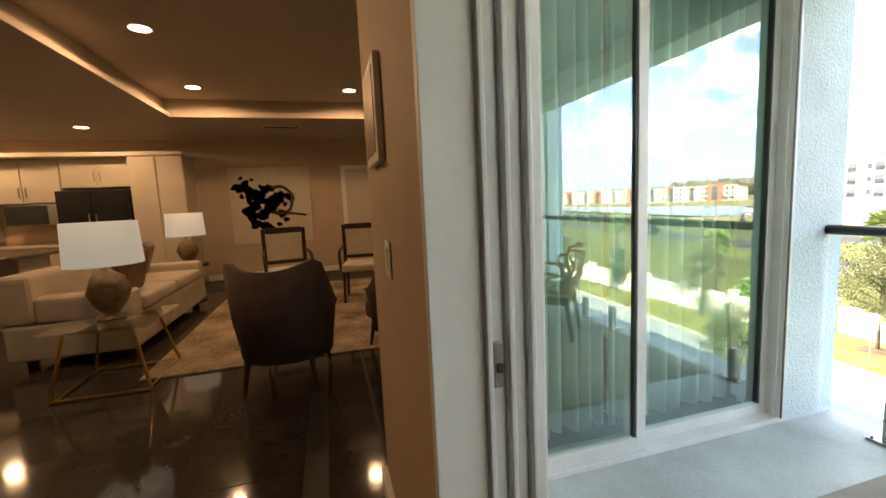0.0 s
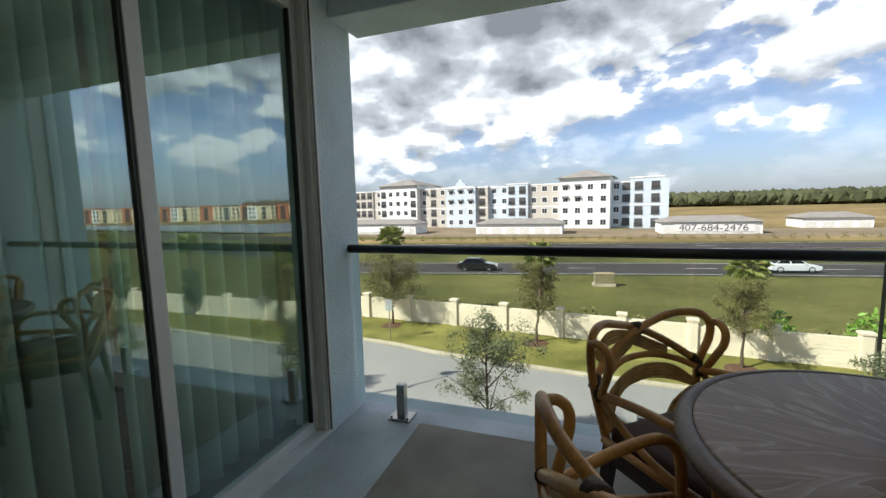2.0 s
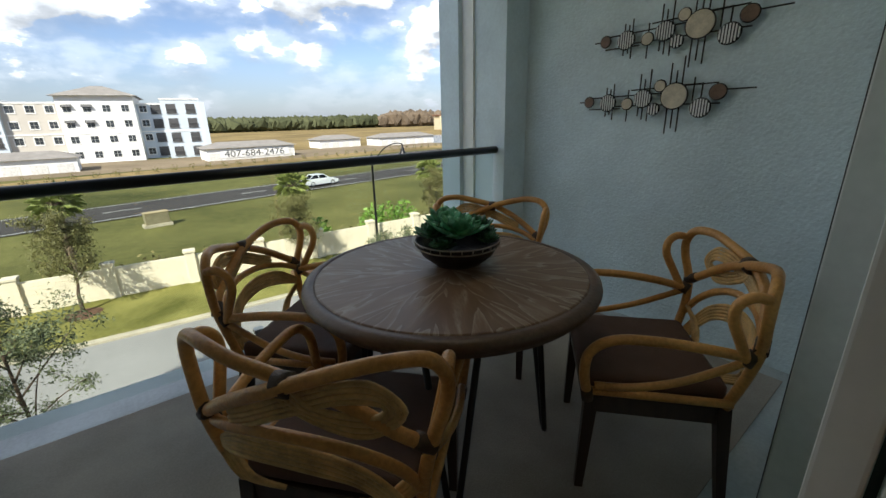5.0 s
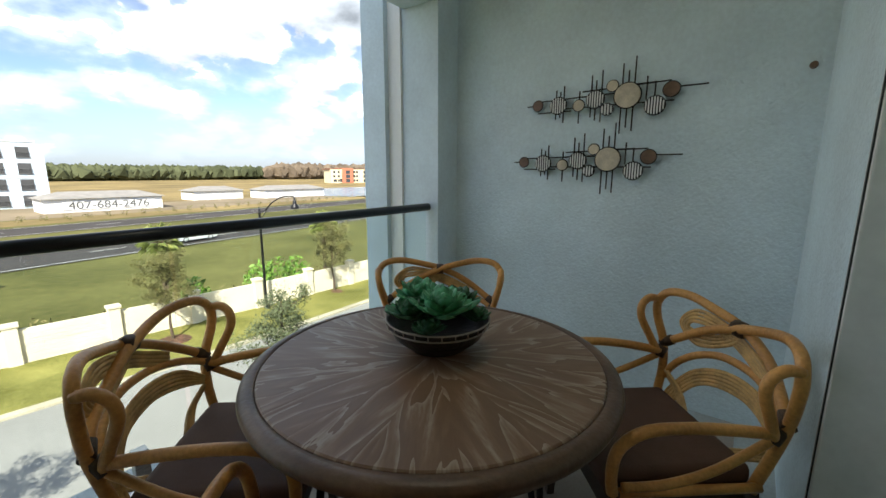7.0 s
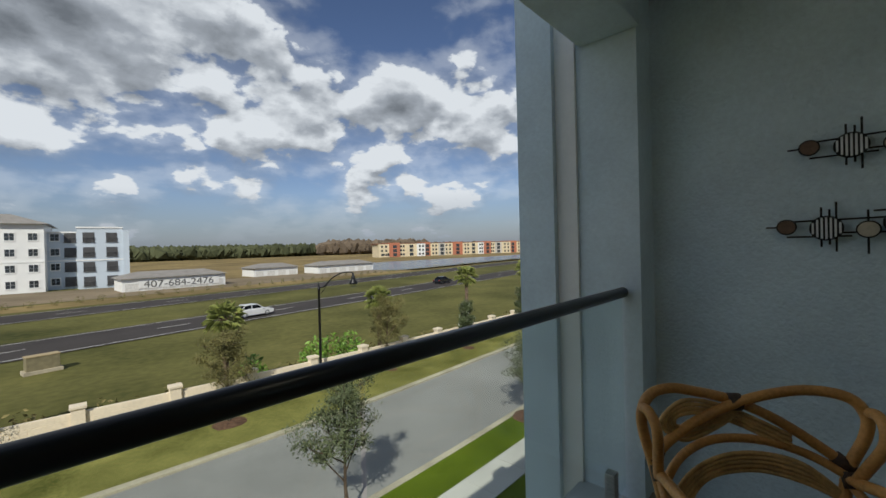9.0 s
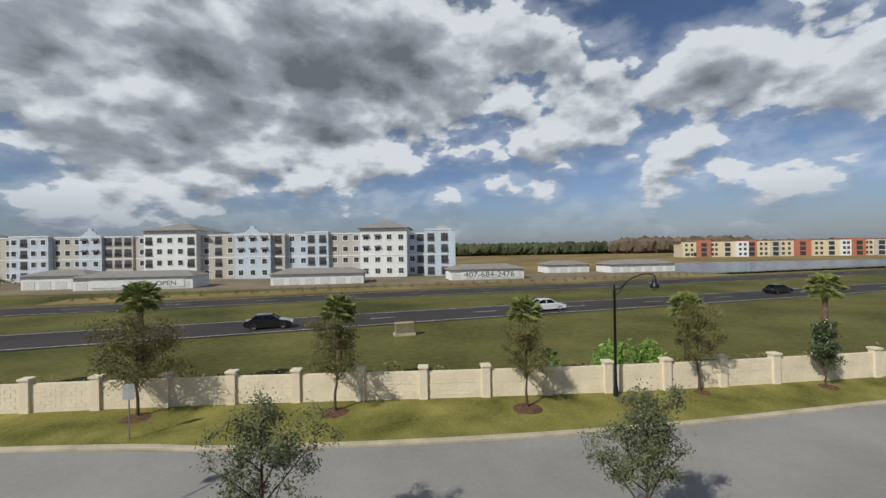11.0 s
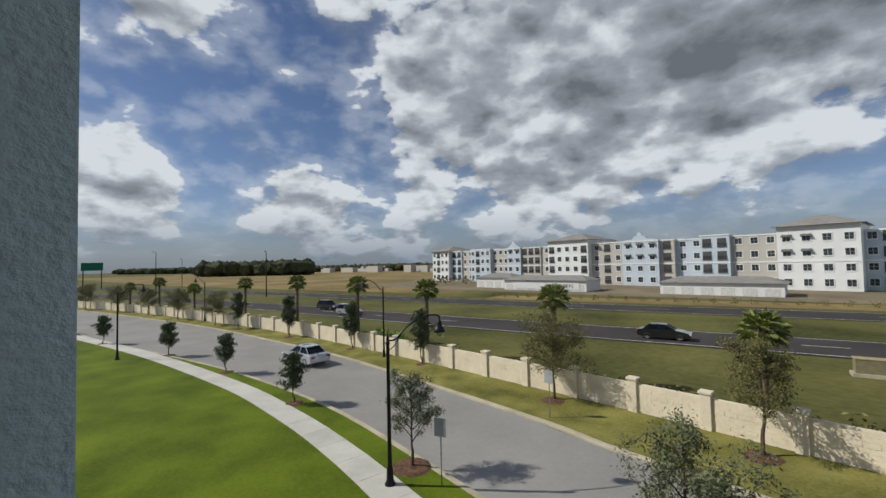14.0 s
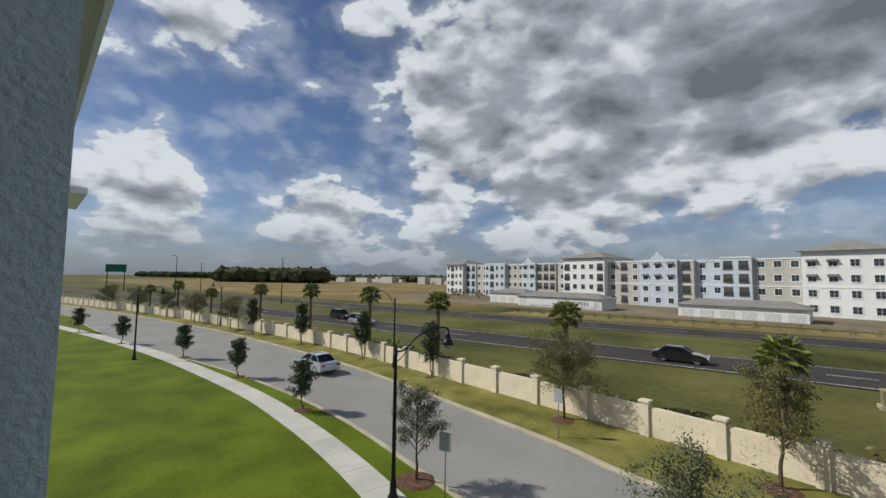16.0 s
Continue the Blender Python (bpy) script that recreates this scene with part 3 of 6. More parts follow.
TX, TY, TR = 1.46, 2.05, 0.545
LEG_TURN = 50


def table():
    t = thing("round_table", pose(TX, TY, 0.007), "round dark oak table with sunburst top on hairpin legs", "table")
    b = bmesh.new()
    lathe(b, ((0.0, 0.755), (TR - 0.05, 0.755), (TR - 0.045, 0.752), (TR - 0.045, 0.70), (0.0, 0.70)), 96)
    part("tabletop", b, wood_top(), t, "sunburst oak veneer top")
    b = bmesh.new()
    lathe(b, ((TR - 0.044, 0.746), (TR - 0.042, 0.753), (TR - 0.02, 0.752), (TR - 0.004, 0.745), (TR, 0.732), (TR - 0.004, 0.718), (TR - 0.02, 0.708), (TR - 0.03, 0.69), (TR - 0.05, 0.682), (TR - 0.16, 0.682), (TR - 0.16, 0.70)), 96)
    part("rim", b, RIM_WOOD, t, "rounded brown oak rim", True)
    for k in range(4):
        a = radians(LEG_TURN + 90 * k)
        b = bmesh.new()
        pts = [(0.33 * math.cos(a - .30), 0.33 * math.sin(a - .30), 0.672), (0.385 * math.cos(a - .05), 0.385 * math.sin(a - .05), 0.04), (0.39 * math.cos(a), 0.39 * math.sin(a), 0.013),
               (0.385 * math.cos(a + .05), 0.385 * math.sin(a + .05), 0.04), (0.33 * math.cos(a + .30), 0.33 * math.sin(a + .30), 0.672)]
        tube(b, pts[:1] + catmull(pts[1:4], 4) + pts[4:], 0.012, 8)
        leg = part("hairpin_leg", b, IRON, t, "black bent-rod hairpin leg", True)
        pl = bx(bmesh.new(), (-.05, -.12, 0.672), (.05, .12, 0.682), .002)
        pl.transform(Matrix.Rotation(a, 4, "Z") @ Matrix.Translation((.32, 0, 0)))
        part("mounting_plate", pl, IRON, leg)


def chair(m, label):
    """Rattan armchair that faces +y: looped frame, split-cane bands, dark wood base and brown seat."""
    c = thing("rattan_armchair", m, label, "chair", "chairs round the balcony table")
    for sx in (-1, 1):
        for y, yb in ((0.20, 0.215), (-0.20, -0.255)):
            b = bmesh.new()
            x = 0.235 * sx
            q = [b.verts.new(v) for v in ((x - .014, yb - .014, 0), (x + .014, yb - .014, 0), (x + .014, yb + .014, 0), (x - .014, yb + .014, 0),
                                          (x - .022, y - .022, .40), (x + .022, y - .022, .40), (x + .022, y + .022, .40), (x - .022, y + .022, .40))]
            for f in ((0, 3, 2, 1), (4, 5, 6, 7), (0, 1, 5, 4), (1, 2, 6, 5), (2, 3, 7, 6), (3, 0, 4, 7)):
                b.faces.new([q[i] for i in f])
            part("leg", b, DARKWOOD, c)
    b = bmesh.new()
    bx(b, (-0.25, 0.19, 0.335), (0.25, 0.22, 0.405), 0.004)
    bx(b, (-0.25, -0.22, 0.335), (0.25, -0.19, 0.405), 0.004)
    bx(b, (-0.25, -0.19, 0.335), (-0.222, 0.19, 0.405), 0.004)
    bx(b, (0.222, -0.19, 0.335), (0.25, 0.19, 0.405), 0.004)
    part("seat_frame", b, DARKWOOD, c, "dark wood seat rail")
    b = bmesh.new()
    bx(b, (-0.235, -0.215, 0.405), (0.235, 0.235, 0.47), 0.028, 4)
    for v in b.verts:
        if v.co.z > 0.45:
            v.co.z += 0.018 * max(0, 1 - (v.co.x / 0.24) ** 2) * max(0, 1 - (v.co.y / 0.24) ** 2)
    part("seat", b, SEAT, c, "brown upholstered seat", True)
    R = 0.0165
    for sx in (-1, 1):
        def mir(pts):
            return [(sx * x, y, z) for x, y, z in pts]
        b = bmesh.new()
        tube(b, catmull(mir([(.262, .215, .40), (.275, .235, .50), (.285, .225, .585), (.29, .16, .635), (.288, .04, .64), (.283, -.10, .625), (.272, -.225, .60)]), 6), R, 10)
        part("arm", b, RATTAN, c, smooth=True)
        b = bmesh.new()
        tube(b, catmull(mir([(.272, .20, .455), (.285, .08, .47), (.285, -.06, .51), (.273, -.22, .585)]), 6), R * .8, 8)
        part("arm_brace", b, RATTAN, c, smooth=True)
        b = bmesh.new()
        tube(b, mir([(.258, .215, .425), (.262, -.215, .425)]), R * .85, 8)
        part("side_rail", b, RATTAN, c, smooth=True)
        b = bmesh.new()
        tube(b, catmull(mir([(.245, -.205, .40), (.262, -.235, .52), (.285, -.245, .63), (.315, -.228, .73), (.318, -.226, .795), (.285, -.245, .842), (.21, -.282, .85), (.12, -.305, .832),
                              (0, -.316 - .013 * sx, .798), (-.12, -.303 - .013 * sx, .745), (-.22, -.276, .68), (-.288, -.244, .625)]), 5), R, 10)
        part("back_loop", b, RATTAN, c, smooth=True)
        b = bmesh.new()
        tube(b, catmull(mir([(.274, -.222, .585), (.288, -.185, .66), (.300, -.150, .735), (.306, -.152, .785), (.314, -.185, .812), (.318, -.224, .806)]), 5), R * .95, 10)
        part("ear_loop", b, RATTAN, c, smooth=True)
        bd = bmesh.new()
        for s in range(4):
            o = 0.0138 * (s - 1.5)
            tube(bd, catmull(mir([(.255 + o, -.238, .53), (.19 + o, -.26, .47), (.12 + o, -.24, .425)]), 5), 0.0072, 6)
        part("cane_band", bd, BAND, c, "split-cane band", True)
        for p0, p1 in (((.272, -.218, .578), (.276, -.240, .618)), ((.255, -.262, .655), (.29, -.242, .625)), ((.262, .216, .395), (.268, .222, .435))):
            bi = tube(bmesh.new(), mir([p0, p1]), R * 1.2, 10)
            part("binding", bi, BIND, c, "dark leather binding", True)
    b = bmesh.new()
    tube(b, catmull([(-.278, -.232, .605), (-.20, -.285, .645), (-.08, -.318, .672), (.06, -.322, .668), (.16, -.30, .63), (.225, -.268, .57), (.255, -.238, .50)], 6), R * .85, 10)
    part("back_rail", b, RATTAN, c, smooth=True)
    part("binding", tube(bmesh.new(), [(-.018, -.316, .797), (.018, -.316, .797)], R * 1.7, 10), BIND, c, "dark leather binding", True)
    bd = bmesh.new()
    for s in range(5):
        o = 0.0140 * (s - 2)
        tube(bd, catmull([(-.258, -.24, .545 + o * .4), (-.18, -.282, .588 + o), (-.07, -.306, .606 + o), (.05, -.304, .592 + o), (.14 + o * .6, -.286, .548 + o * .6), (.20 + o, -.262, .47), (.215 + o, -.24, .42)], 5), 0.0072, 6)
    part("cane_band", bd, BAND, c, "split-cane arched band", True)
    bd = bmesh.new()
    for s in range(4):
        o = 0.0138 * (s - 1.5)
        tube(bd, catmull([(o, -.322, .79), (.035 + o, -.318, .745 + o * .3), (.11, -.305, .708 + o), (.18, -.29, .70 + o), (.222 - o, -.28, .735), (.185, -.29, .778 - o), (.11, -.306, .782 - o), (.01, -.32, .752 - o), (-.09, -.316, .708 - o), (-.16, -.30, .675 - o)], 5), 0.0072, 6)
    part("cane_loop", bd, BAND, c, "split-cane teardrop loop", True)
    return c


def facing(x, y, turn=0.0):
    """A chair's pose at (x, y), turned towards the table."""
    return pose(x, y, 0.007, 0, 0, math.degrees(math.atan2(TY - y, TX - x)) - 90 + turn)


table()
first_chair = chair(facing(1.10, 2.53, 4), "honey rattan armchair with looped back beside the rail")
for x, y, turn, text in ((1.96, 1.54, -4, "honey rattan armchair drawn up near the stucco wall"),
                         (2.00, 2.44, 0, "honey rattan armchair in the corner by the pier"),
                         (0.96, 1.875, 20, "honey rattan armchair with its back to the open door")):
    tagged(copy_thing(first_chair, facing(x, y, turn)), text)


def leaf_petal(bm, base, out, up_, length, width, curl):
    """One fleshy leaf as a keeled lens with a pointed tip."""
    o = Vector(out).normalized()
    side = o.cross(Vector(up_)).normalized()
    rows = []
    for t, wd in ((0, .35), (.35, .85), (.7, 1.0), (.9, .6), (1, .05)):
        p = Vector(base) + o * length * t + Vector(up_) * curl * t * t * length
        rows.append((bm.verts.new(p - side * width * wd), bm.verts.new(p - Vector(up_) * width * .25 * wd), bm.verts.new(p + side * width * wd), bm.verts.new(p + Vector(up_) * width * .22 * wd)))
    for a, b in zip(rows, rows[1:]):
        for k in range(4):
            bm.faces.new((a[k], a[(k + 1) % 4], b[(k + 1) % 4], b[k]))


def bowl():
    p = thing("succulent_bowl", pose(1.512, 2.07, 0.762) @ Matrix.Scale(1.02, 4), "dark hammered bowl planted with green succulents", "planter")
    b = bmesh.new()
    lathe(b, ((0.0, 0.0), (0.05, 0.0), (0.09, 0.012), (0.135, 0.05), (0.155, 0.09), (0.158, 0.10), (0.150, 0.10), (0.13, 0.055), (0.0, 0.045)), 48)
    part("bowl", b, BOWL, p, smooth=True)
    b = bmesh.new()
    for z in (0.084, 0.103):
        tube(b, [((0.157 + (z - .09) * .2) * math.cos(i * math.pi / 24), (0.157 + (z - .09) * .2) * math.sin(i * math.pi / 24), z) for i in range(48)], 0.0028, 6, True)
    for i in range(26):
        a = i * 2 * math.pi / 26
        tube(b, [(0.158 * math.cos(a), 0.158 * math.sin(a), 0.084), (0.160 * math.cos(a), 0.160 * math.sin(a), 0.103)], 0.002, 5)
    part("rim_wire", b, STITCH, p, "pale stitched rim wire")
    rng = random.Random(3)
    for x, y, z, r, mm in ((-.035, -.05, .13, .115, LEAF_SUC), (.07, -.02, .125, .09, LEAF_DARK), (-.09, .03, .12, .085, LEAF_DARK), (.0, .07, .14, .10, LEAF_SUC), (.10, .06, .10, .065, LEAF_DARK),
                           (-.11, -.05, .10, .06, LEAF_DARK), (.06, -.10, .10, .055, LEAF_DARK), (.13, -.02, .10, .05, LEAF_DARK), (-.06, .11, .10, .055, LEAF_SUC)):
        heart = part("rosette", lathe(bmesh.new(), ((0.0, z + r * .25), (r * .12, z + r * .2), (r * .16, z), (0.0, z - .01)), 8, (x, y, 0)), mm, p, smooth=True)
        for ring, (n, el) in enumerate(((13, 8), (11, 28), (9, 50), (6, 72))):
            for i in range(n):
                a = 2 * math.pi * (i + .5 * ring) / n + rng.uniform(-.12, .12)
                e = radians(el + rng.uniform(-6, 6))
                o = (math.cos(a) * math.cos(e), math.sin(a) * math.cos(e), math.sin(e))
                u = (-math.cos(a) * math.sin(e), -math.sin(a) * math.sin(e), math.cos(e))
                ln = r * (1 - .14 * ring) * rng.uniform(.9, 1.1)
                b = bmesh.new()
                leaf_petal(b, (x, y, z), o, u, ln * .92, r * .27, .30)
                part("leaf", b, mm, heart, smooth=True)


bowl()


# ---- wall art: two metal sculptures of rods and discs ----
def wall_art(y0, z0, label):
    """y0, z0: the large disc's centre. u runs along the wall towards the rail."""
    a = thing("wall_sculpture", pose(XR - 0.035, y0, z0) @ Matrix.Diagonal((1, 1.04, 1.0, 1)), label, "wall art", "disc sculptures on the wall")

    def disc(u, v, r, kind):
        b = bmesh.new()
        lathe(b, ((0.0, 0.0), (r * .96, 0.0), (r, -.004), (r, -.016), (0.0, -.016)), 32)
        b.transform(Matrix.Translation((-0.012, u, v)) @ Matrix.Rotation(radians(-90), 4, "Y"))
        dd = part("disc", b, {"t": DISC_TAN, "b": DISC_BROWN, "s": IRON}[kind], a, {"t": "cream shell disc", "b": "brown wood disc", "s": "black and white striped disc"}[kind])
        b = bmesh.new()
        tube(b, [(-0.006, u + r * 1.02 * math.cos(i * math.pi / 16), v + r * 1.02 * math.sin(i * math.pi / 16)) for i in range(32)], 0.004, 6, True)
        part("rim", b, IRON, dd)
        if kind == "s":
            n = max(4, round(r / .0072))
            b = bmesh.new()
            for i in range(n):
                q = -r + 2 * r * (i + .5) / n
                h = math.sqrt(max(0, r * r - q * q)) * .96
                bx(b, (-0.0150, u + q - r / n * .52, v - h), (-0.0125, u + q + r / n * .52, v + h))
            part("stripes", b, DISC_WHITE, dd, "white inlay stripes")

    for u, v, r, k in ((0, 0, .066, "t"), (.078, .058, .029, "t"), (.165, -.005, .047, "s"), (.10, -.065, .031, "s"), (.255, -.03, .031, "t"), (.375, -.02, .048, "s"), (.50, -.01, .030, "b"), (-.135, -.065, .047, "s"), (-.205, .01, .037, "b")):
        disc(u, v, r, k)
    for (u0, v0), (u1, v1) in (((-.36, .02), (-.20, .02)), ((-.20, .055), (.24, .045)), ((-.22, -.045), (.40, -.04)), ((.06, .02), (.52, .012)), ((.57, -.01), (.50, -.01)), ((.30, -.055), (.50, -.055)), ((-.03, .055), (-.13, .055)),
                               ((.03, -.20), (.03, .17)), ((0, -.17), (0, .13)), ((-.03, -.19), (-.03, .20)), ((.19, -.10), (.19, .13)), ((.165, -.12), (.165, .10)), ((.135, -.13), (.135, .15)),
                               ((.255, -.13), (.255, .05)), ((.39, -.10), (.39, .07)), ((.365, -.09), (.365, .06)), ((.345, -.12), (.345, .09)), ((-.09, -.03), (-.09, .09)), ((-.13, -.02), (-.13, .06))):
        b = bmesh.new()
        tube(b, [(0, u0, v0), (0, u1, v1)], 0.0038, 6)
        part("rod", b, IRON, a)
    for u in (.20, -.10):
        b = bmesh.new()
        tube(b, [(0, u, -.04), (0.036, u, -.04)], .006, 6)
        part("standoff", b, IRON, a)


wall_art(1.92, 1.735, "upper metal wall sculpture of black rods and discs")
wall_art(2.00, 1.395, "lower metal wall sculpture of black rods and discs")
b = bmesh.new()
lathe(b, ((0.0, 0.02), (0.014, 0.02), (0.016, 0.0)), 12)
b.transform(Matrix.Translation((XR, 1.16, 1.79)) @ Matrix.Rotation(radians(-90), 4, "Y"))
tagged(part("wall_plug", b, DISC_BROWN), "small round bolt head in the stucco wall", "bolt")

CEILLAMP = thing("ceiling_light", pose(1.60, 2.05, ZC), "round flush ceiling light with warm opal shade, lit", "ceiling light")
b = bmesh.new()
lathe(b, ((0.0, -0.10), (0.09, -0.095), (0.145, -0.07), (0.17, -0.03)), 32)
part("shade", b, glowing("warm_opal_shade", (1.0, 0.84, 0.60), 5.0), CEILLAMP, "warm opal glass shade", True)
b = bmesh.new()
lathe(b, ((0.17, -0.03), (0.185, -0.025), (0.185, 0.0), (0.0, 0.0)), 32)
part("ring", b, STEEL, CEILLAMP)


# ---- outdoors: ground, roads, wall ----
ZG = -6.6
FAR_KERB = line([(-170, 2), (-110, 15), (-80, 20), (-60, 22.5), (-41, 23.3), (-31, 23.4), (-17.8, 22.2), (-10, 21.3), (-6, 20.5), (3, 19.65), (13, 19.4), (25, 19.9), (45, 20.6), (80, 22)], 5)
NEAR_KERB = line([(-168, -6), (-107, 8), (-78, 10.0), (-63, 11.0), (-42, 14.4), (-32, 15.7), (-20.8, 16.0), (-11.8, 14.9), (-4, 13.6), (2, 13.0), (12, 13.0), (24, 13.4), (45, 14), (80, 15)], 5)
FENCE_LINE = line([(-150, 8), (-98.8, 19.5), (-65, 24.5), (-42.9, 26.4), (-23.3, 26.0), (-16.8, 25.7), (-7.1, 25.1), (-3.7, 24.75), (5.6, 23.8), (14.5, 23.1), (23, 22.9), (30.7, 22.8), (42.4, 22.6), (85, 24.5)], 12)
WALK_L = line([(-120, -3), (-77, 6.8), (-50, 11.5), (-30.7, 13.2), (-21.2, 13.05), (-14.6, 12.35), (-8, 11.2), (2, 10.2), (12, 9.9), (40, 10.5)], 10)

bm = bmesh.new()
q = [bm.verts.new((x, y, ZG)) for x, y in ((-2500, -1200), (2500, -1200), (2500, 2800), (-2500, 2800))]
bm.faces.new(q)
tagged(part("ground", bm, FIELD), "wide flat field of rough green grass", "ground", kind="structure")


def same_count(pts, n=70):
    """The line with n even steps."""
    d = [0]
    for a, b_ in zip(pts, pts[1:]):
        d.append(d[-1] + math.hypot(b_[0] - a[0], b_[1] - a[1]))
    t = np.linspace(0, d[-1], n)
    return list(zip(np.interp(t, d, [p[0] for p in pts]), np.interp(t, d, [p[1] for p in pts])))


def strip(name, left, right, z0, z1, material, label, category, n=70):
    bm = bmesh.new()
    a = [bm.verts.new((x, y, z0)) for x, y in same_count(left, n)]
    b_ = [bm.verts.new((x, y, z1)) for x, y in same_count(right, n)]
    for i in range(n - 1):
        f = bm.faces.new((a[i], a[i + 1], b_[i + 1], b_[i]))
        if f.normal.z < 0:
            f.normal_flip()
    bm.normal_update()
    for f in bm.faces:
        if f.normal.z < 0:
            f.normal_flip()
    return tagged(part(name, bm, material), label, category, kind="structure")


def kerb(name, pts, w, z0, z1):
    bm = bmesh.new()
    inner = offset(pts, w)
    rows = []
    for (x, y), (u, v) in zip(pts, inner):
        rows.append([bm.verts.new((x, y, z0)), bm.verts.new((x, y, z1 - .02)), bm.verts.new((x + (u - x) * .15, y + (v - y) * .15, z1)), bm.verts.new((u, v, z1)), bm.verts.new((u, v, z0))])
    for a, b_ in zip(rows, rows[1:]):
        for k in range(4):
            bm.faces.new((a[k], b_[k], b_[k + 1], a[k + 1]))
    bmesh.ops.recalc_face_normals(bm, faces=bm.faces)
    return tagged(part(name, bm, KERB), "pale weathered concrete street kerb", "kerb", kind="structure")


strip("road", NEAR_KERB, FAR_KERB, ZG + .02, ZG + .02, STREET, "pale grey concrete residential street", "road")
kerb("kerb_far", FAR_KERB, 0.30, ZG, ZG + .13)
kerb("kerb_near", NEAR_KERB, -0.30, ZG, ZG + .13)
strip("verge", offset(FAR_KERB, .3), FENCE_LINE, ZG + .12, ZG + .32, VERGE, "sloping green verge below the boundary wall", "grass")
strip("verge_back", FENCE_LINE, offset(FENCE_LINE, 14), ZG + .32, ZG + .01, FIELD, "rough grass bank behind the boundary wall", "grass")
strip("lawn", [(-168, -30), (-40, -30), (80, -30)], offset(NEAR_KERB, -.3), ZG + .10, ZG + .12, GRASS, "bright mown green lawn beside the street", "lawn", 120)
wl = same_count(WALK_L, 90)
wr = offset(wl, 1.35)
walk_ob = strip("pavement", wl, wr, ZG + .125, ZG + .125, GROUT, "pale concrete footpath of poured slabs", "footpath", 90)
for i in range(89):
    bm = bmesh.new()
    k = 0.992
    q = [Vector((*p, ZG + .15)) for p in (wl[i], wr[i], wr[i + 1], wl[i + 1])]
    mid = sum(q, Vector()) / 4
    top_ = [bm.verts.new(mid + (p - mid) * k) for p in q]
    low = [bm.verts.new(mid + (p - mid) * k - Vector((0, 0, .04))) for p in q]
    bm.faces.new(top_[::-1])
    for j in range(4):
        bm.faces.new((top_[j], top_[(j + 1) % 4], low[(j + 1) % 4], low[j]))
    bmesh.ops.recalc_face_normals(bm, faces=bm.faces)
    part("slab", bm, WALK, walk_ob)

HWY = line([(-420, -60), (-260, 0), (-160, 24), (-84, 36.0), (-44, 40.3), (-15, 44.6), (8, 48.4), (38, 52.6), (80, 59), (160, 72), (320, 95), (600, 120)], 8)
strip("highway_near", HWY, offset(HWY, 9.2), ZG + .05, ZG + .05, ASPHALT, "dark asphalt near carriageway of the highway", "road", 90)
strip("highway_far", offset(HWY, 25.0), offset(HWY, 35.0), ZG + .05, ZG + .05, ASPHALT, "dark asphalt far carriageway of the highway", "road", 90)
for nm, off in (("edge_line", .5), ("edge_line", 8.6), ("edge_line", 25.6), ("edge_line", 34.4)):
    strip(nm, offset(HWY, off), offset(HWY, off + .16), ZG + .056, ZG + .056, LINE, "worn white edge line along the highway", "road marking", 90)
bm = bmesh.new()
for off in (4.6, 30.0):
    ln = same_count(offset(HWY, off), 240)
    for i in range(40, 200, 3):
        (x0, y0), (x1, y1) = ln[i], ln[i + 1]
        l = math.hypot(x1 - x0, y1 - y0)
        dx, dy = (x1 - x0) / l, (y1 - y0) / l
        bm.faces.new([bm.verts.new((x0 + dx * a - dy * s, y0 + dy * a + dx * s, ZG + .058)) for a, s in ((0, -.09), (3.2, -.09), (3.2, .09), (0, .09))])
tagged(part("lane_dashes", bm, LINE), "white dashed lane lines on the highway", "road marking", kind="structure")
strip("dry_field", [(-700, 60), (-260, 60), (-110, 78), (-70, 84)], [(-900, 420), (-400, 420), (-200, 300), (-105, 150)], ZG + .02, ZG + .02, DRY, "tan dry straw field beyond the highway", "field", 40)
strip("dry_field_right", [(25, 118), (120, 140), (420, 190)], [(60, 520), (260, 560), (520, 560)], ZG + .02, ZG + .02, DRY, "tan dry field in front of the woods", "field", 40)
strip("soil_yard", [(-130, 100), (-40, 96), (20, 98), (90, 104)], [(-150, 148), (-60, 140), (10, 127), (90, 128)], ZG + .025, ZG + .025, DIRT, "pale bare soil yard round the low buildings", "ground", 40)
strip("planting_strip", offset(HWY, 38)[30:], offset(HWY, 47)[30:], ZG + .04, ZG + .04, DRY, "straw-mulched planting strip beside the highway", "ground", 60)
strip("water_pond", [(88, 131), (94, 103), (160, 112), (340, 140)], [(100, 138), (140, 183), (235, 170), (420, 190)], ZG + .04, ZG + .04, WATER, "flat grey retention pond", "water", 20)


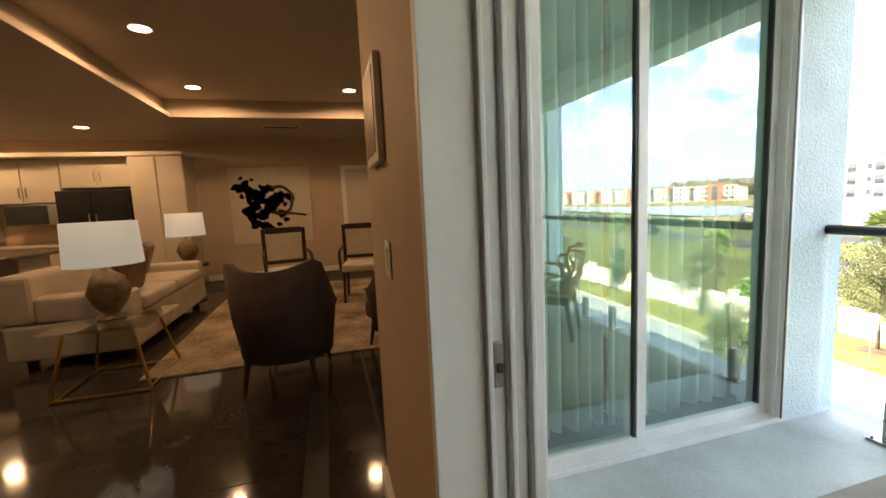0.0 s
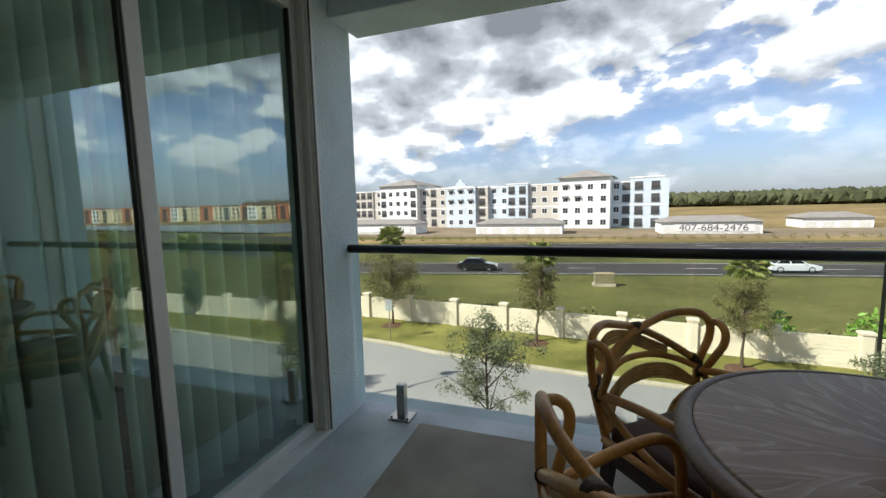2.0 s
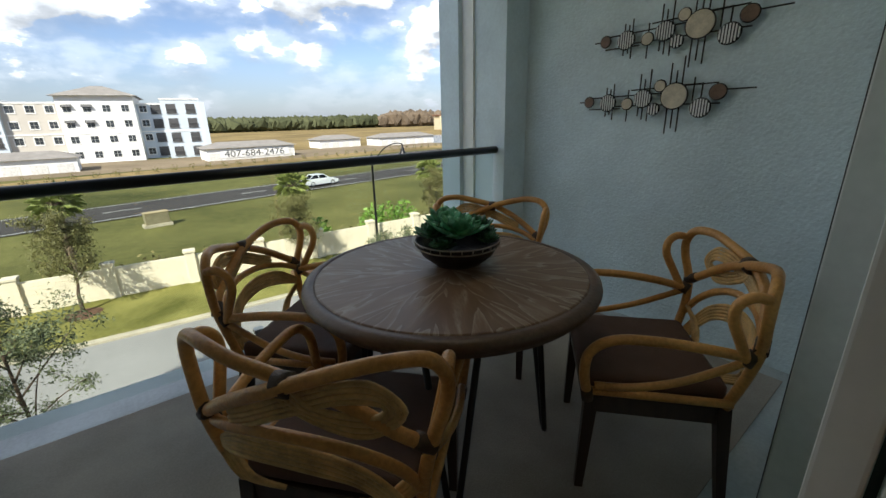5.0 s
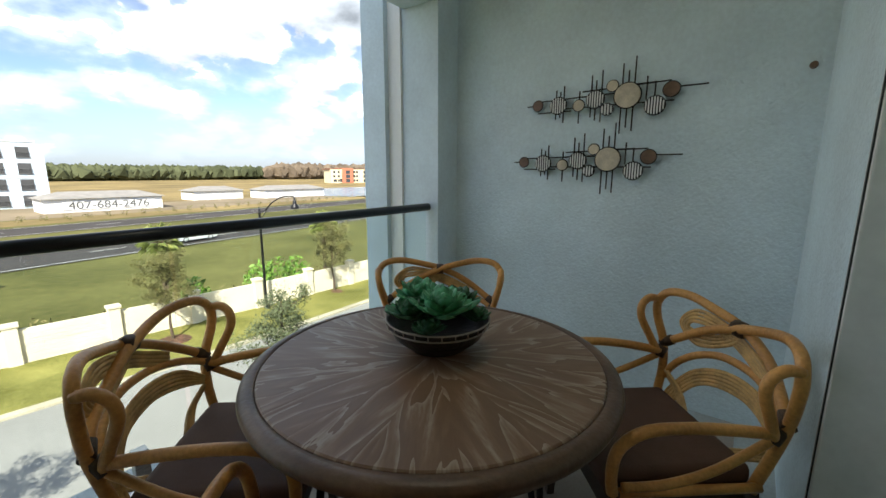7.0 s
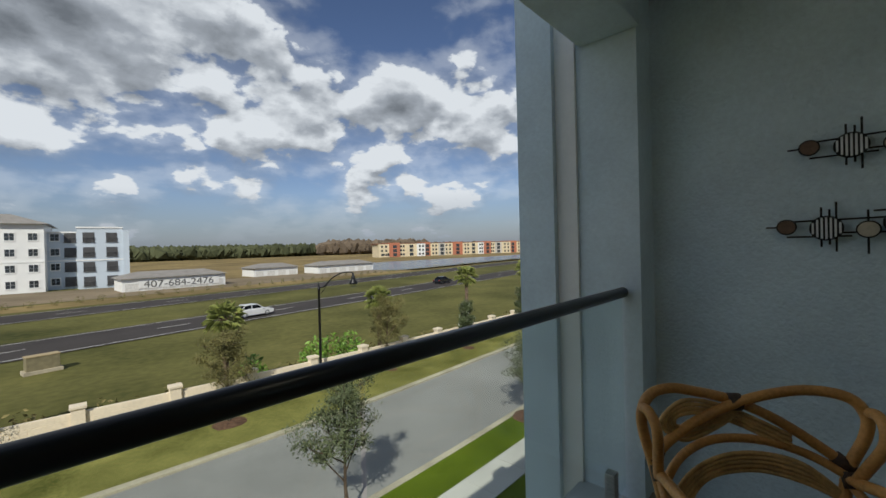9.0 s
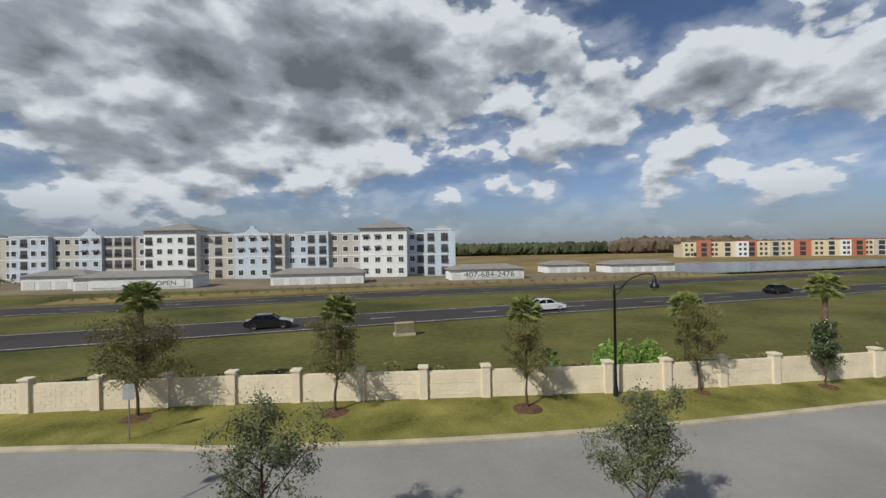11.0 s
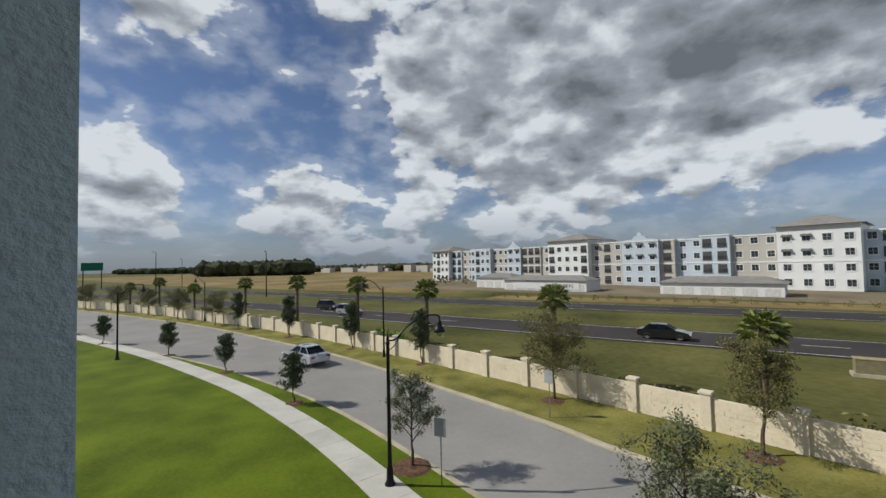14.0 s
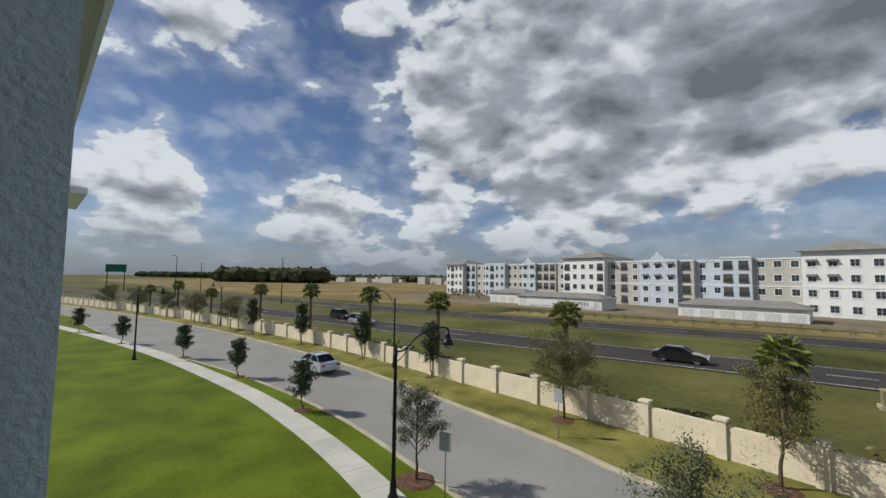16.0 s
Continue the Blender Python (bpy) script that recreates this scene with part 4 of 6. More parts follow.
def boundary_wall():
    """Cream precast wall: posts with caps every 3.25 m and panels between, following the street."""
    pts = same_count(FENCE_LINE, 400)
    d = [0]
    for a, b_ in zip(pts, pts[1:]):
        d.append(d[-1] + math.hypot(b_[0] - a[0], b_[1] - a[1]))
    px, py = [p[0] for p in pts], [p[1] for p in pts]
    near = min(range(len(pts)), key=lambda i: abs(px[i] + 3.87))
    start = d[near] % 3.25
    w_ = thing("boundary_wall", pose(0, 0, 0), "long cream precast boundary wall with capped posts", "wall", kind="structure")
    post = part("post", bx(bmesh.new(), (-.22, -.2, 0), (.22, .2, 1.62), .015), FENCE, w_)
    cap = part("cap", bx(bmesh.new(), (-.27, -.25, 1.62), (.27, .25, 1.74), .02), FENCE, post)
    panel = None
    posts = []
    s = start
    while s < d[-1]:
        posts.append((np.interp(s, d, px), np.interp(s, d, py)))
        s += 3.25
    zb = ZG + .27
    for i in range(len(posts) - 1):
        (x0, y0), (x1, y1) = posts[i], posts[i + 1]
        turn = math.degrees(math.atan2(y1 - y0, x1 - x0))
        m = pose(x0, y0, zb, 0, 0, turn)
        if i == 0:
            post.matrix_basis = m
        else:
            o = again(post, w_, m)
            again(cap, o, Matrix.Identity(4))
        if panel is None:
            bm = bmesh.new()
            bx(bm, (.20, -.07, 0), (3.05, .07, 1.46), .01)
            for r in range(7):
                for k in range(6):
                    x_ = .24 + k * .47 + (.2 if r % 2 else 0)
                    bx(bm, (x_, -.078 - .004 * ((r * 5 + k * 3) % 3), .02 + r * .2), (min(x_ + .45, 3.03), -.069, .2 + r * .2))
            panel = part("panel", bm, FENCE, w_, "rough-faced block panel")
            panel.matrix_basis = m
        else:
            again(panel, w_, m)


boundary_wall()


# ---- trees ----
def leaf(bm, p, size, rng):
    n = Vector((rng.gauss(0, 1), rng.gauss(0, 1), rng.gauss(0, 1) + .6)).normalized()
    a = n.orthogonal().normalized()
    a.rotate(Matrix.Rotation(rng.uniform(0, 6.28), 3, n))
    b_ = n.cross(a)
    v = [bm.verts.new(p + a * size * .95), bm.verts.new(p + b_ * size * .38 + n * size * .1), bm.verts.new(p - a * size * .95), bm.verts.new(p - b_ * size * .38 + n * size * .1)]
    bm.faces.new((v[0], v[1], v[2]))
    bm.faces.new((v[0], v[2], v[3]))


def broad_tree(name, label, height, radius, clear, leaves, size, leafmat, seed, spread=.5, limbs=13, taper=.8):
    """Trunk, rising limbs with twigs, and leaves gathered round the twig ends."""
    rng = random.Random(seed)
    t = thing(name, pose(0, 0, -60), label, "tree", "street trees")
    trunk, twigs = bmesh.new(), []
    lean = rng.uniform(-.12, .12)
    axis = catmull([(0, 0, 0), (lean * .4, .03, clear * .6), (lean, -.03, clear), (lean * .5, 0, height * .62), (0, 0, height * .93)], 5)
    tube(trunk, axis, (.016 * height + .01, .012), 7)
    for i in range(limbs):
        f = clear + (height * .9 - clear) * (i / limbs) ** 1.1
        p = min(axis, key=lambda q: abs(q.z - f)).copy()
        a = i * 2.4 + rng.uniform(-.4, .4)
        reach = radius * (1.0 - taper * max(0, (f - clear) / (height - clear) - .15)) * rng.uniform(.65, 1.1)
        rise = (height - f) * rng.uniform(.2, .5)
        e = p + Vector((math.cos(a) * reach, math.sin(a) * reach, rise))
        mid = p.lerp(e, .5) + Vector((rng.uniform(-.1, .1), rng.uniform(-.1, .1), rise * .12)) * radius * .5
        path = catmull([p, mid, e], 4)
        tube(trunk, path, (.006 * height, .005), 5)
        for k in range(5):
            q = path[rng.randrange(3, len(path))]
            w_ = q + Vector((rng.gauss(0, .22), rng.gauss(0, .22), rng.gauss(.06, .16))) * radius
            tube(trunk, [q, w_], (.006, .003), 4)
            twigs += [w_, q.lerp(w_, .6)]
    twigs += [Vector((0, 0, height * .95)), Vector((.1, 0, height * .85)), Vector((-.1, .1, height * .9))]
    part("trunk", trunk, BARK, t)
    crown = bmesh.new()
    for i in range(leaves):
        c = twigs[rng.randrange(len(twigs))]
        p = c + Vector((rng.gauss(0, 1), rng.gauss(0, 1), rng.gauss(0, .8))) * radius * .17 * (spread / .5)
        leaf(crown, p, size * rng.uniform(.6, 1.25), rng)
    part("crown", crown, leafmat, t)
    return t


def palm(label, height, seed):
    """Fan palm: ringed trunk, old boots, and a head of split fans."""
    rng = random.Random(seed)
    t = thing("palm_tree", pose(0, 0, -60), label, "palm tree", "palms behind the wall")
    b_ = bmesh.new()
    prof = []
    for i in range(26):
        z = (height - 1.0) * i / 25
        prof.append((.17 - .03 * i / 25 + (.012 if i % 2 else 0) + (.07 if i > 21 else 0), z))
    lathe(b_, prof, 10)
    part("trunk", b_, PALMBARK, t)
    head = Vector((0, 0, height - 1.05))
    boots = bmesh.new()
    for i in range(22):
        a = i * 2.4
        tube(boots, [head + Vector((math.cos(a) * .12, math.sin(a) * .12, -.5 + i * .02)), head + Vector((math.cos(a) * .33, math.sin(a) * .33, -.25 + i * .025))], (.04, .015), 5)
    part("boots", boots, PALMBARK, t)
    crown = bmesh.new()
    for i in range(38):
        a = i * 2.4 + rng.uniform(-.2, .2)
        e = radians(-42 + 116 * (i / 37) + rng.uniform(-8, 8))
        o = Vector((math.cos(a) * math.cos(e), math.sin(a) * math.cos(e), math.sin(e)))
        side = o.cross(Vector((0, 0, 1))).normalized()
        upv = side.cross(o)
        st = head + o * .55 * rng.uniform(.8, 1.15)
        tube(crown, [head, st], (.014, .008), 4)
        for k in range(13):
            g = radians(-78 + 156 * k / 12)
            d_ = (o * math.cos(g) + side * math.sin(g)).normalized()
            ln = .62 * (.75 + .25 * math.cos(g)) * rng.uniform(.85, 1.1)
            m1 = st + d_ * ln * .6 + upv * .02
            tip = st + d_ * ln - Vector((0, 0, .16)) * rng.uniform(.5, 1.3)
            wd = d_.cross(upv).normalized() * .032
            v = [crown.verts.new(st), crown.verts.new(m1 - wd), crown.verts.new(tip), crown.verts.new(m1 + wd)]
            crown.faces.new((v[0], v[1], v[2]))
            crown.faces.new((v[0], v[2], v[3]))
    part("crown", crown, PALMLEAF, t, "split fan fronds")
    return t


def mulch(x, y, z, r):
    b_ = bmesh.new()
    rng = random.Random(int(x * 10))
    lathe(b_, ((0.0, .09), (r * .5, .075), (r * .85, .04), (r, 0.0)), 18)
    for v in b_.verts:
        v.co.x *= 1 + rng.uniform(-.08, .08)
        v.co.y *= 1 + rng.uniform(-.08, .08)
        v.co += Vector((x, y, z))
    tagged(part("mulch_ring", b_, MULCH), "ring of red-brown mulch round a tree", "mulch", "tree mulch rings", kind="")


def plant(ob, x, y, z, turn, s=1.0, sz=None, label=""):
    m = pose(x, y, z, 0, 0, turn) @ Matrix.Diagonal((s, s, sz or s, 1))
    o = copy_thing(ob, m)
    if label:
        o["label"] = label
    return o


def drop(ob):
    for o in (*ob.children_recursive, ob):
        bpy.data.objects.remove(o)


OAK = broad_tree("oak_tree", "young olive-green oak beside the cream wall", 4.8, 1.75, 1.4, 14000, .058, OAKLEAF, 11, .36, 18, .55)
OAK2 = broad_tree("oak_tree", "slim young olive-green oak beside the cream wall", 4.7, 1.2, 1.5, 10000, .056, OAKLEAF, 23, .36, 16, .5)
SAP = broad_tree("street_sapling", "sparse grey-green sapling beside the street", 3.9, 1.1, 1.0, 9000, .046, SAPLEAF, 5, .30, 14, .6)
SAP2 = broad_tree("street_sapling", "sparse open grey-green sapling beside the street", 4.3, 1.25, 1.0, 9000, .046, SAPLEAF, 9, .30, 15, .6)
MAG = broad_tree("magnolia_tree", "small dark conical magnolia beside the street", 3.0, .72, .5, 4600, .085, MAGLEAF, 31, .42, 20, .95)
PALM1 = palm("fan palm with green head behind the wall", 6.6, 2)
PALM2 = palm("fan palm with yellowing head behind the wall", 5.6, 8)
ZV = ZG + .22
for x, y, s, tr, ob in ((-11.15, 24.3, 1.0, 0, OAK), (-1.85, 23.3, 1.0, 40, OAK2), (7.4, 22.1, .92, 90, OAK2), (17.1, 22.6, 1.0, 200, OAK2)):
    plant(ob, x, y, ZV, tr, s)
    mulch(x, y, ZV, .75)
for x, y, s, tr in ((-22.9, 25.5, 1.3, 0), (-32.4, 25.7, 1.35, 60), (-43.7, 25.2, 1.4, 130), (-55.3, 24.2, 1.4, 15), (24.3, 22.1, 1.1, 20), (32.1, 22.0, 1.2, 220), (39.4, 21.9, 1.2, 99)):
    plant(MAG, x, y, ZV, tr, s * .85, s * 1.12, label="dark magnolia beside the cream wall")
    mulch(x, y, ZV, .6)
for x, y, s in ((-62, 24.8, .95), (-74, 23.4, 1.0), (-86, 22.0, 1.0), (-98, 19.8, 1.05), (-112, 16.6, 1.1)):
    plant(OAK, x, y - 1.2, ZV, x * 7, s)
for x, s, k in ((-12.2, .97, 0), (-1.9, .98, 1), (8.2, .93, 1), (17.6, .93, 1), (26.6, .92, 0), (35.2, .95, 0), (43.7, .9, 0), (-23.9, 1.0, 0), (-34.0, 1.03, 0), (-46.0, 1.04, 0), (-58.6, 1.0, 0), (-74, 1.0, 1), (-87, 1.0, 0), (-99, 1.0, 1)):
    fy = np.interp(x, [p[0] for p in FENCE_LINE], [p[1] for p in FENCE_LINE])
    plant((PALM1, PALM2)[k], x, fy + 1.1, ZG + .3, x * 31, s)
for x, y, s, tr, ob in ((-11.9, 14.15, .95, 0, SAP), (-2.2, 12.9, 1.05, 70, SAP2), (7.2, 12.5, 1.1, 150, SAP), (16.7, 12.2, .95, 10, SAP2)):
    plant(ob, x, y, ZG + .12, tr, s)
    mulch(x, y, ZG + .115, .8)
for x, y, s, tr in ((-22.6, 15.15, 1.0, 0), (-33.4, 15.3, 1.0, 70), (-44.4, 14.2, 1.05, 140), (-57.6, 11.2, 1.05, 230), (-72, 8.6, 1.1, 30)):
    plant(MAG, x, y - .3, ZG + .12, tr, s)
    mulch(x, y - .3, ZG + .115, .55)
for o in (OAK, OAK2, SAP, SAP2, MAG, PALM1, PALM2):
    drop(o)


def foliage_bank(name, label, spots, leaves, size, material, seed):
    rng = random.Random(seed)
    b_ = bmesh.new()
    for x, y, r, h in spots:
        for i in range(leaves):
            a, rr = rng.uniform(0, 6.28), r * math.sqrt(rng.random())
            z = h * (1 - (rr / r) ** 2) ** .5 * rng.uniform(.3, 1.05)
            leaf(b_, Vector((x + math.cos(a) * rr, y + math.sin(a) * rr, ZG + .15 + z)), size * rng.uniform(.6, 1.4), rng)
    return tagged(part(name, b_, material), label, "shrubs", kind="stuff")


foliage_bank("bright_shrubs", "bright green shrubs behind the boundary wall", [(10.0, 25.8, .9, 1.9), (13.6, 25.4, 1.1, 2.3), (14.9, 25.4, 1.2, 2.4), (16.2, 25.4, 1.1, 2.3), (-30.5, 27.8, 1.2, 2.0), (-28, 27.6, 1.0, 1.9)], 420, .16, SHRUB, 4)
foliage_bank("dry_brush", "low brown brush along the back of the boundary wall",
             [(x_, np.interp(x_, [p[0] for p in FENCE_LINE], [p[1] for p in FENCE_LINE]) + 1.5 + .5 * math.sin(x_ * 1.7), 1.0, 1.35 + .25 * math.sin(x_ * 2.3)) for x_ in np.arange(-34, 40, 1.25)], 130, .13, BRUSH, 6)
b = bmesh.new()
rng = random.Random(12)
row = same_count(offset(HWY, 42.5)[30:], 230)
for x, y in row:
    for k in range(46):
        leaf(b, Vector((x + rng.gauss(0, .32), y + rng.gauss(0, .32), ZG + .15 + rng.random() ** 1.4 * .95)), .17, rng)
tagged(part("hedge_row", b, OAKLEAF), "row of small young hedge shrubs beside the highway", "hedge", kind="stuff")


# ---- street lamps, signs, utility box ----
def street_lamp(x, y, h, turn, label):
    """Fluted black post with a curved arm and a hanging bell lantern."""
    l = thing("street_lamp", pose(x, y, ZG + .1, 0, 0, turn), label, "street lamp", "black street lamps")
    b_ = bmesh.new()
    lathe(b_, ((0.0, 0.0), (.20, 0.0), (.20, .08), (.13, .2), (.115, .6), (.085, .7), (.075, 1.2), (.062, h - .3), (.085, h - .28), (.085, h - .22), (.06, h - .2), (.06, h - .08), (.03, h), (.012, h + .12), (0.0, h + .16)), 14)
    part("post", b_, POLE, l, smooth=True)
    b_ = bmesh.new()
    tube(b_, catmull([(0, 0, h - .15), (.30, 0, h - .12), (.8, 0, h + .35), (1.35, 0, h + .62), (1.8, 0, h + .66), (1.98, 0, h + .60)], 6), .032, 8)
    tube(b_, catmull([(0, 0, h - .55), (.25, 0, h - .35), (.5, 0, h + .05)], 5), .018, 6)
    part("arm", b_, POLE, l, smooth=True)
    b_ = bmesh.new()
    lathe(b_, ((0.0, .66), (.05, .64), (.05, .5), (.09, .47), (.11, .36), (.10, .3), (.19, .22), (.22, .10), (.22, .06), (0.0, .06)), 16, (1.98, 0, h - .05))
    hd = part("lantern", b_, POLE, l, "black bell lantern", True)
    b_ = bmesh.new()
    lathe(b_, ((.19, .06), (.18, -.03), (.12, -.11), (0.0, -.14)), 16, (1.98, 0, h - .05))
    part("globe", b_, LANTERN, hd, "clear glass globe", True)


street_lamp(-11.55, 12.75, 5.3, 62, "tall black street lamp with curved arm on the lawn")
street_lamp(12.4, 22.7, 5.9, -55, "tall black street lamp with curved arm by the wall")
street_lamp(-46.2, 10.4, 6.0, 60, "tall black street lamp with curved arm by the footpath")
street_lamp(-27.3, 25.3, 6.0, 200, "tall black street lamp with curved arm by the wall")
street_lamp(-67.5, 24.0, 6.0, 200, "tall black street lamp with curved arm by the wall")


def street_sign(x, y, turn, label):
    s = thing("street_sign", pose(x, y, ZG + .15, 0, 0, turn), label, "street sign", "street signs")
    b_ = bmesh.new()
    tube(b_, [(0, 0, 0), (0, 0, 2.3)], .028, 8)
    part("post", b_, STEEL, s)
    part("plate", bx(bmesh.new(), (-.23, -.045, 1.7), (.23, -.03, 2.35), .004), mat("sign_back", (.35, .36, .35), .5), s, "grey sign plate")


street_sign(-10.1, 13.9, 20, "grey metal street sign on a thin post")
street_sign(-10.2, 22.0, 0, "pale metal street sign on a thin post")
ub = thing("utility_box", pose(2.3, 41.6, ZG, 0, 0, 8), "tan metal utility cabinet on a concrete pad", "utility box")
part("pad", bx(bmesh.new(), (-1.0, -.5, 0), (1.0, .5, .25), .02), KERB, ub)
part("cabinet", bx(bmesh.new(), (-.85, -.4, .25), (.85, .4, 1.15), .03), mat("tan_cabinet", (.22, .19, .11), .6), ub)
part("lid", bx(bmesh.new(), (-.88, -.43, 1.15), (.88, .43, 1.22), .02), mat("tan_lid", (.36, .28, .15), .6), ub)


def highway_light(x, y, h, turn):
    l = thing("highway_light", pose(x, y, ZG, 0, 0, turn), "tall dark highway light with a short straight arm", "street lamp", "highway lights")
    b_ = bmesh.new()
    tube(b_, [(0, 0, 0), (0, 0, h)], (.16, .09), 8)
    part("pole", b_, POLE, l)
    b_ = bmesh.new()
    tube(b_, [(0, 0, h - .05), (2.2, 0, h)], .06, 6)
    bx(b_, (2.0, -.15, h - .1), (3.0, .15, h + .08), .03)
    part("arm", b_, POLE, l)


highway_light(-112, 53, 12.5, -30)
highway_light(-160, 38, 14.0, -30)
highway_light(-215, 60, 13.0, -30)
gs = thing("highway_sign", pose(-245, 32, ZG, 0, 0, 60), "green overhead highway sign", "road sign")
part("panel", bx(bmesh.new(), (-4.2, -.1, 8.6), (4.2, .1, 12.2), .05), mat("sign_green", (.0, .14, .075), .5), gs)
for x in (-3.5, 3.5):
    part("post", bx(bmesh.new(), (x - .15, .1, 0), (x + .15, .4, 11)), POLE, gs)


# ---- cars ----
def car(x, y, turn, paint, label, suv=False):
    """A saloon (or taller estate) along +x: body shell, glasshouse, wheels and lamps."""
    c = thing("car", pose(x, y, ZG + .06, 0, 0, turn), label, "car", "cars on the roads")
    h = 1.72 if suv else 1.47
    body = bmesh.new()
    prof = [(-2.35, .35), (-2.38, .62), (-2.3, .92), (-1.7, .99), (.9, .98), (1.75, .86), (2.25, .70), (2.38, .5), (2.32, .32), (1.9, .22), (-1.9, .22)]
    rows = []
    for yy, sc in ((-.90, .93), (-.80, 1.0), (.80, 1.0), (.90, .93)):
        rows.append([body.verts.new((px_ * (1 if abs(yy) < .85 else .975), yy, .3 + (pz - .3) * sc)) for px_, pz in prof])
    n = len(prof)
    for a, b_ in zip(rows, rows[1:]):
        for k in range(n):
            body.faces.new((a[k], a[(k + 1) % n], b_[(k + 1) % n], b_[k]))
    body.faces.new(rows[0][::-1])
    body.faces.new(rows[-1])
    bmesh.ops.recalc_face_normals(body, faces=body.faces)
    bmesh.ops.bevel(body, geom=[e for e in body.edges if e.calc_face_angle(0) > .5], offset=.05, segments=2, affect="EDGES")
    part("body", body, paint, c)
    back = -2.2 if suv else -1.85
    cab, roof = bmesh.new(), bmesh.new()
    lo = [(back, .95), (1.05, .95)]
    hi = [(back + (.35 if suv else .75), h - .04), (.25, h - .04)]
    v = [cab.verts.new((px_, yy, pz)) for px_, yy, pz in ((lo[0][0], -.8, .95), (lo[1][0], -.8, .95), (lo[1][0], .8, .95), (lo[0][0], .8, .95), (hi[0][0], -.6, hi[0][1]), (hi[1][0], -.6, hi[1][1]), (hi[1][0], .6, hi[1][1]), (hi[0][0], .6, hi[0][1]))]
    spots = [q.co.copy() for q in v]
    cab.free()
    for name, f in (("side_window", (0, 1, 5, 4)), ("windscreen", (1, 2, 6, 5)), ("side_window", (2, 3, 7, 6)), ("rear_window", (3, 0, 4, 7))):
        g = bmesh.new()
        g.faces.new([g.verts.new(spots[i]) for i in f])
        bmesh.ops.solidify(g, geom=list(g.faces), thickness=.006)
        part(name, g, CARGLASS, c, "dark tinted glass")
    bx(roof, (hi[0][0] - .10, -.63, h - .06), (hi[1][0] + .08, .63, h + .01), .03, 3)
    for sx in (-1, 1):
        for p0, p1 in (((lo[0][0], .8 * sx, .95), (hi[0][0], .6 * sx, h - .03)), ((lo[1][0], .8 * sx, .95), (hi[1][0], .6 * sx, h - .03)), ((-.45, .8 * sx, .95), (-.45, .6 * sx, h - .03))):
            part("pillar", tube(bmesh.new(), [p0, p1], .035, 5), paint, c)
    part("roof", roof, paint, c)
    for px_ in (-1.42, 1.42):
        for sx in (-1, 1):
            wh = bmesh.new()
            lathe(wh, ((.21, -.11), (.31, -.11), (.33, -.08), (.33, .08), (.31, .11), (.21, .11)), 20)
            wh.transform(Matrix.Translation((px_, .80 * sx, .33)) @ Matrix.Rotation(radians(90), 4, "X"))
            wo = part("wheel", wh, TYRE, c, "black tyre")
            rim = bmesh.new()
            lathe(rim, ((0.0, -.105), (.05, -.105), (.06, -.08), (.19, -.09), (.215, -.10), (.215, .10), (0.0, .10)), 16)
            rim.transform(Matrix.Translation((px_, .80 * sx, .33)) @ Matrix.Rotation(radians(90 * sx), 4, "X"))
            part("rim", rim, STEEL, wo, "silver alloy rim")
    for sx in (-1, 1):
        part("door_mirror", bx(bmesh.new(), (.72, sx * .95 - .09, .93), (.86, sx * .95 + .09, 1.06), .03), paint, c)
        part("headlight", bx(bmesh.new(), (2.18, sx * .68 - .16, .56), (2.36, sx * .68 + .16, .70), .03), DISC_WHITE, c, "clear headlight")
        part("tail_light", bx(bmesh.new(), (-2.40, sx * .68 - .16, .68), (-2.25, sx * .68 + .16, .85), .03), TAIL, c, "red tail light")
    return c


CARGLASS = mat("car_glass", (.012, .014, .016), .06, var=.1)
TYRE = mat("tyre_rubber", (.02, .02, .02), .8)
TAIL = mat("tail_light_red", (.25, .015, .012), .3)
SILVER = mat("silver_car_paint", (.55, .58, .62), .22, metal=.6, var=.03, coat=.6)
BLACKP = mat("black_car_paint", (.012, .013, .016), .15, var=.1, coat=.6)
WHITEP = mat("white_car_paint", (.72, .72, .72), .25, var=.03, coat=.6)
street_car = car(-31.8, 20.6, 181, SILVER, "silver saloon car with sunroof driving along the street")
part("sunroof", bx(bmesh.new(), (-.45, -.38, 1.474), (.12, .38, 1.486), .004), CARGLASS, street_car, "dark glass sunroof")
car(-11.6, 48.1, 8, BLACKP, "black saloon car on the highway")
car(21.0, 53.0, 8, WHITEP, "white saloon car on the highway")
car(64.0, 61.5, 10, BLACKP, "black saloon car far along the highway")
car(-57.0, 42.2, 8, SILVER, "silver estate car on the highway", True)
car(-67.0, 44.5, 8, BLACKP, "dark estate car on the highway", True)


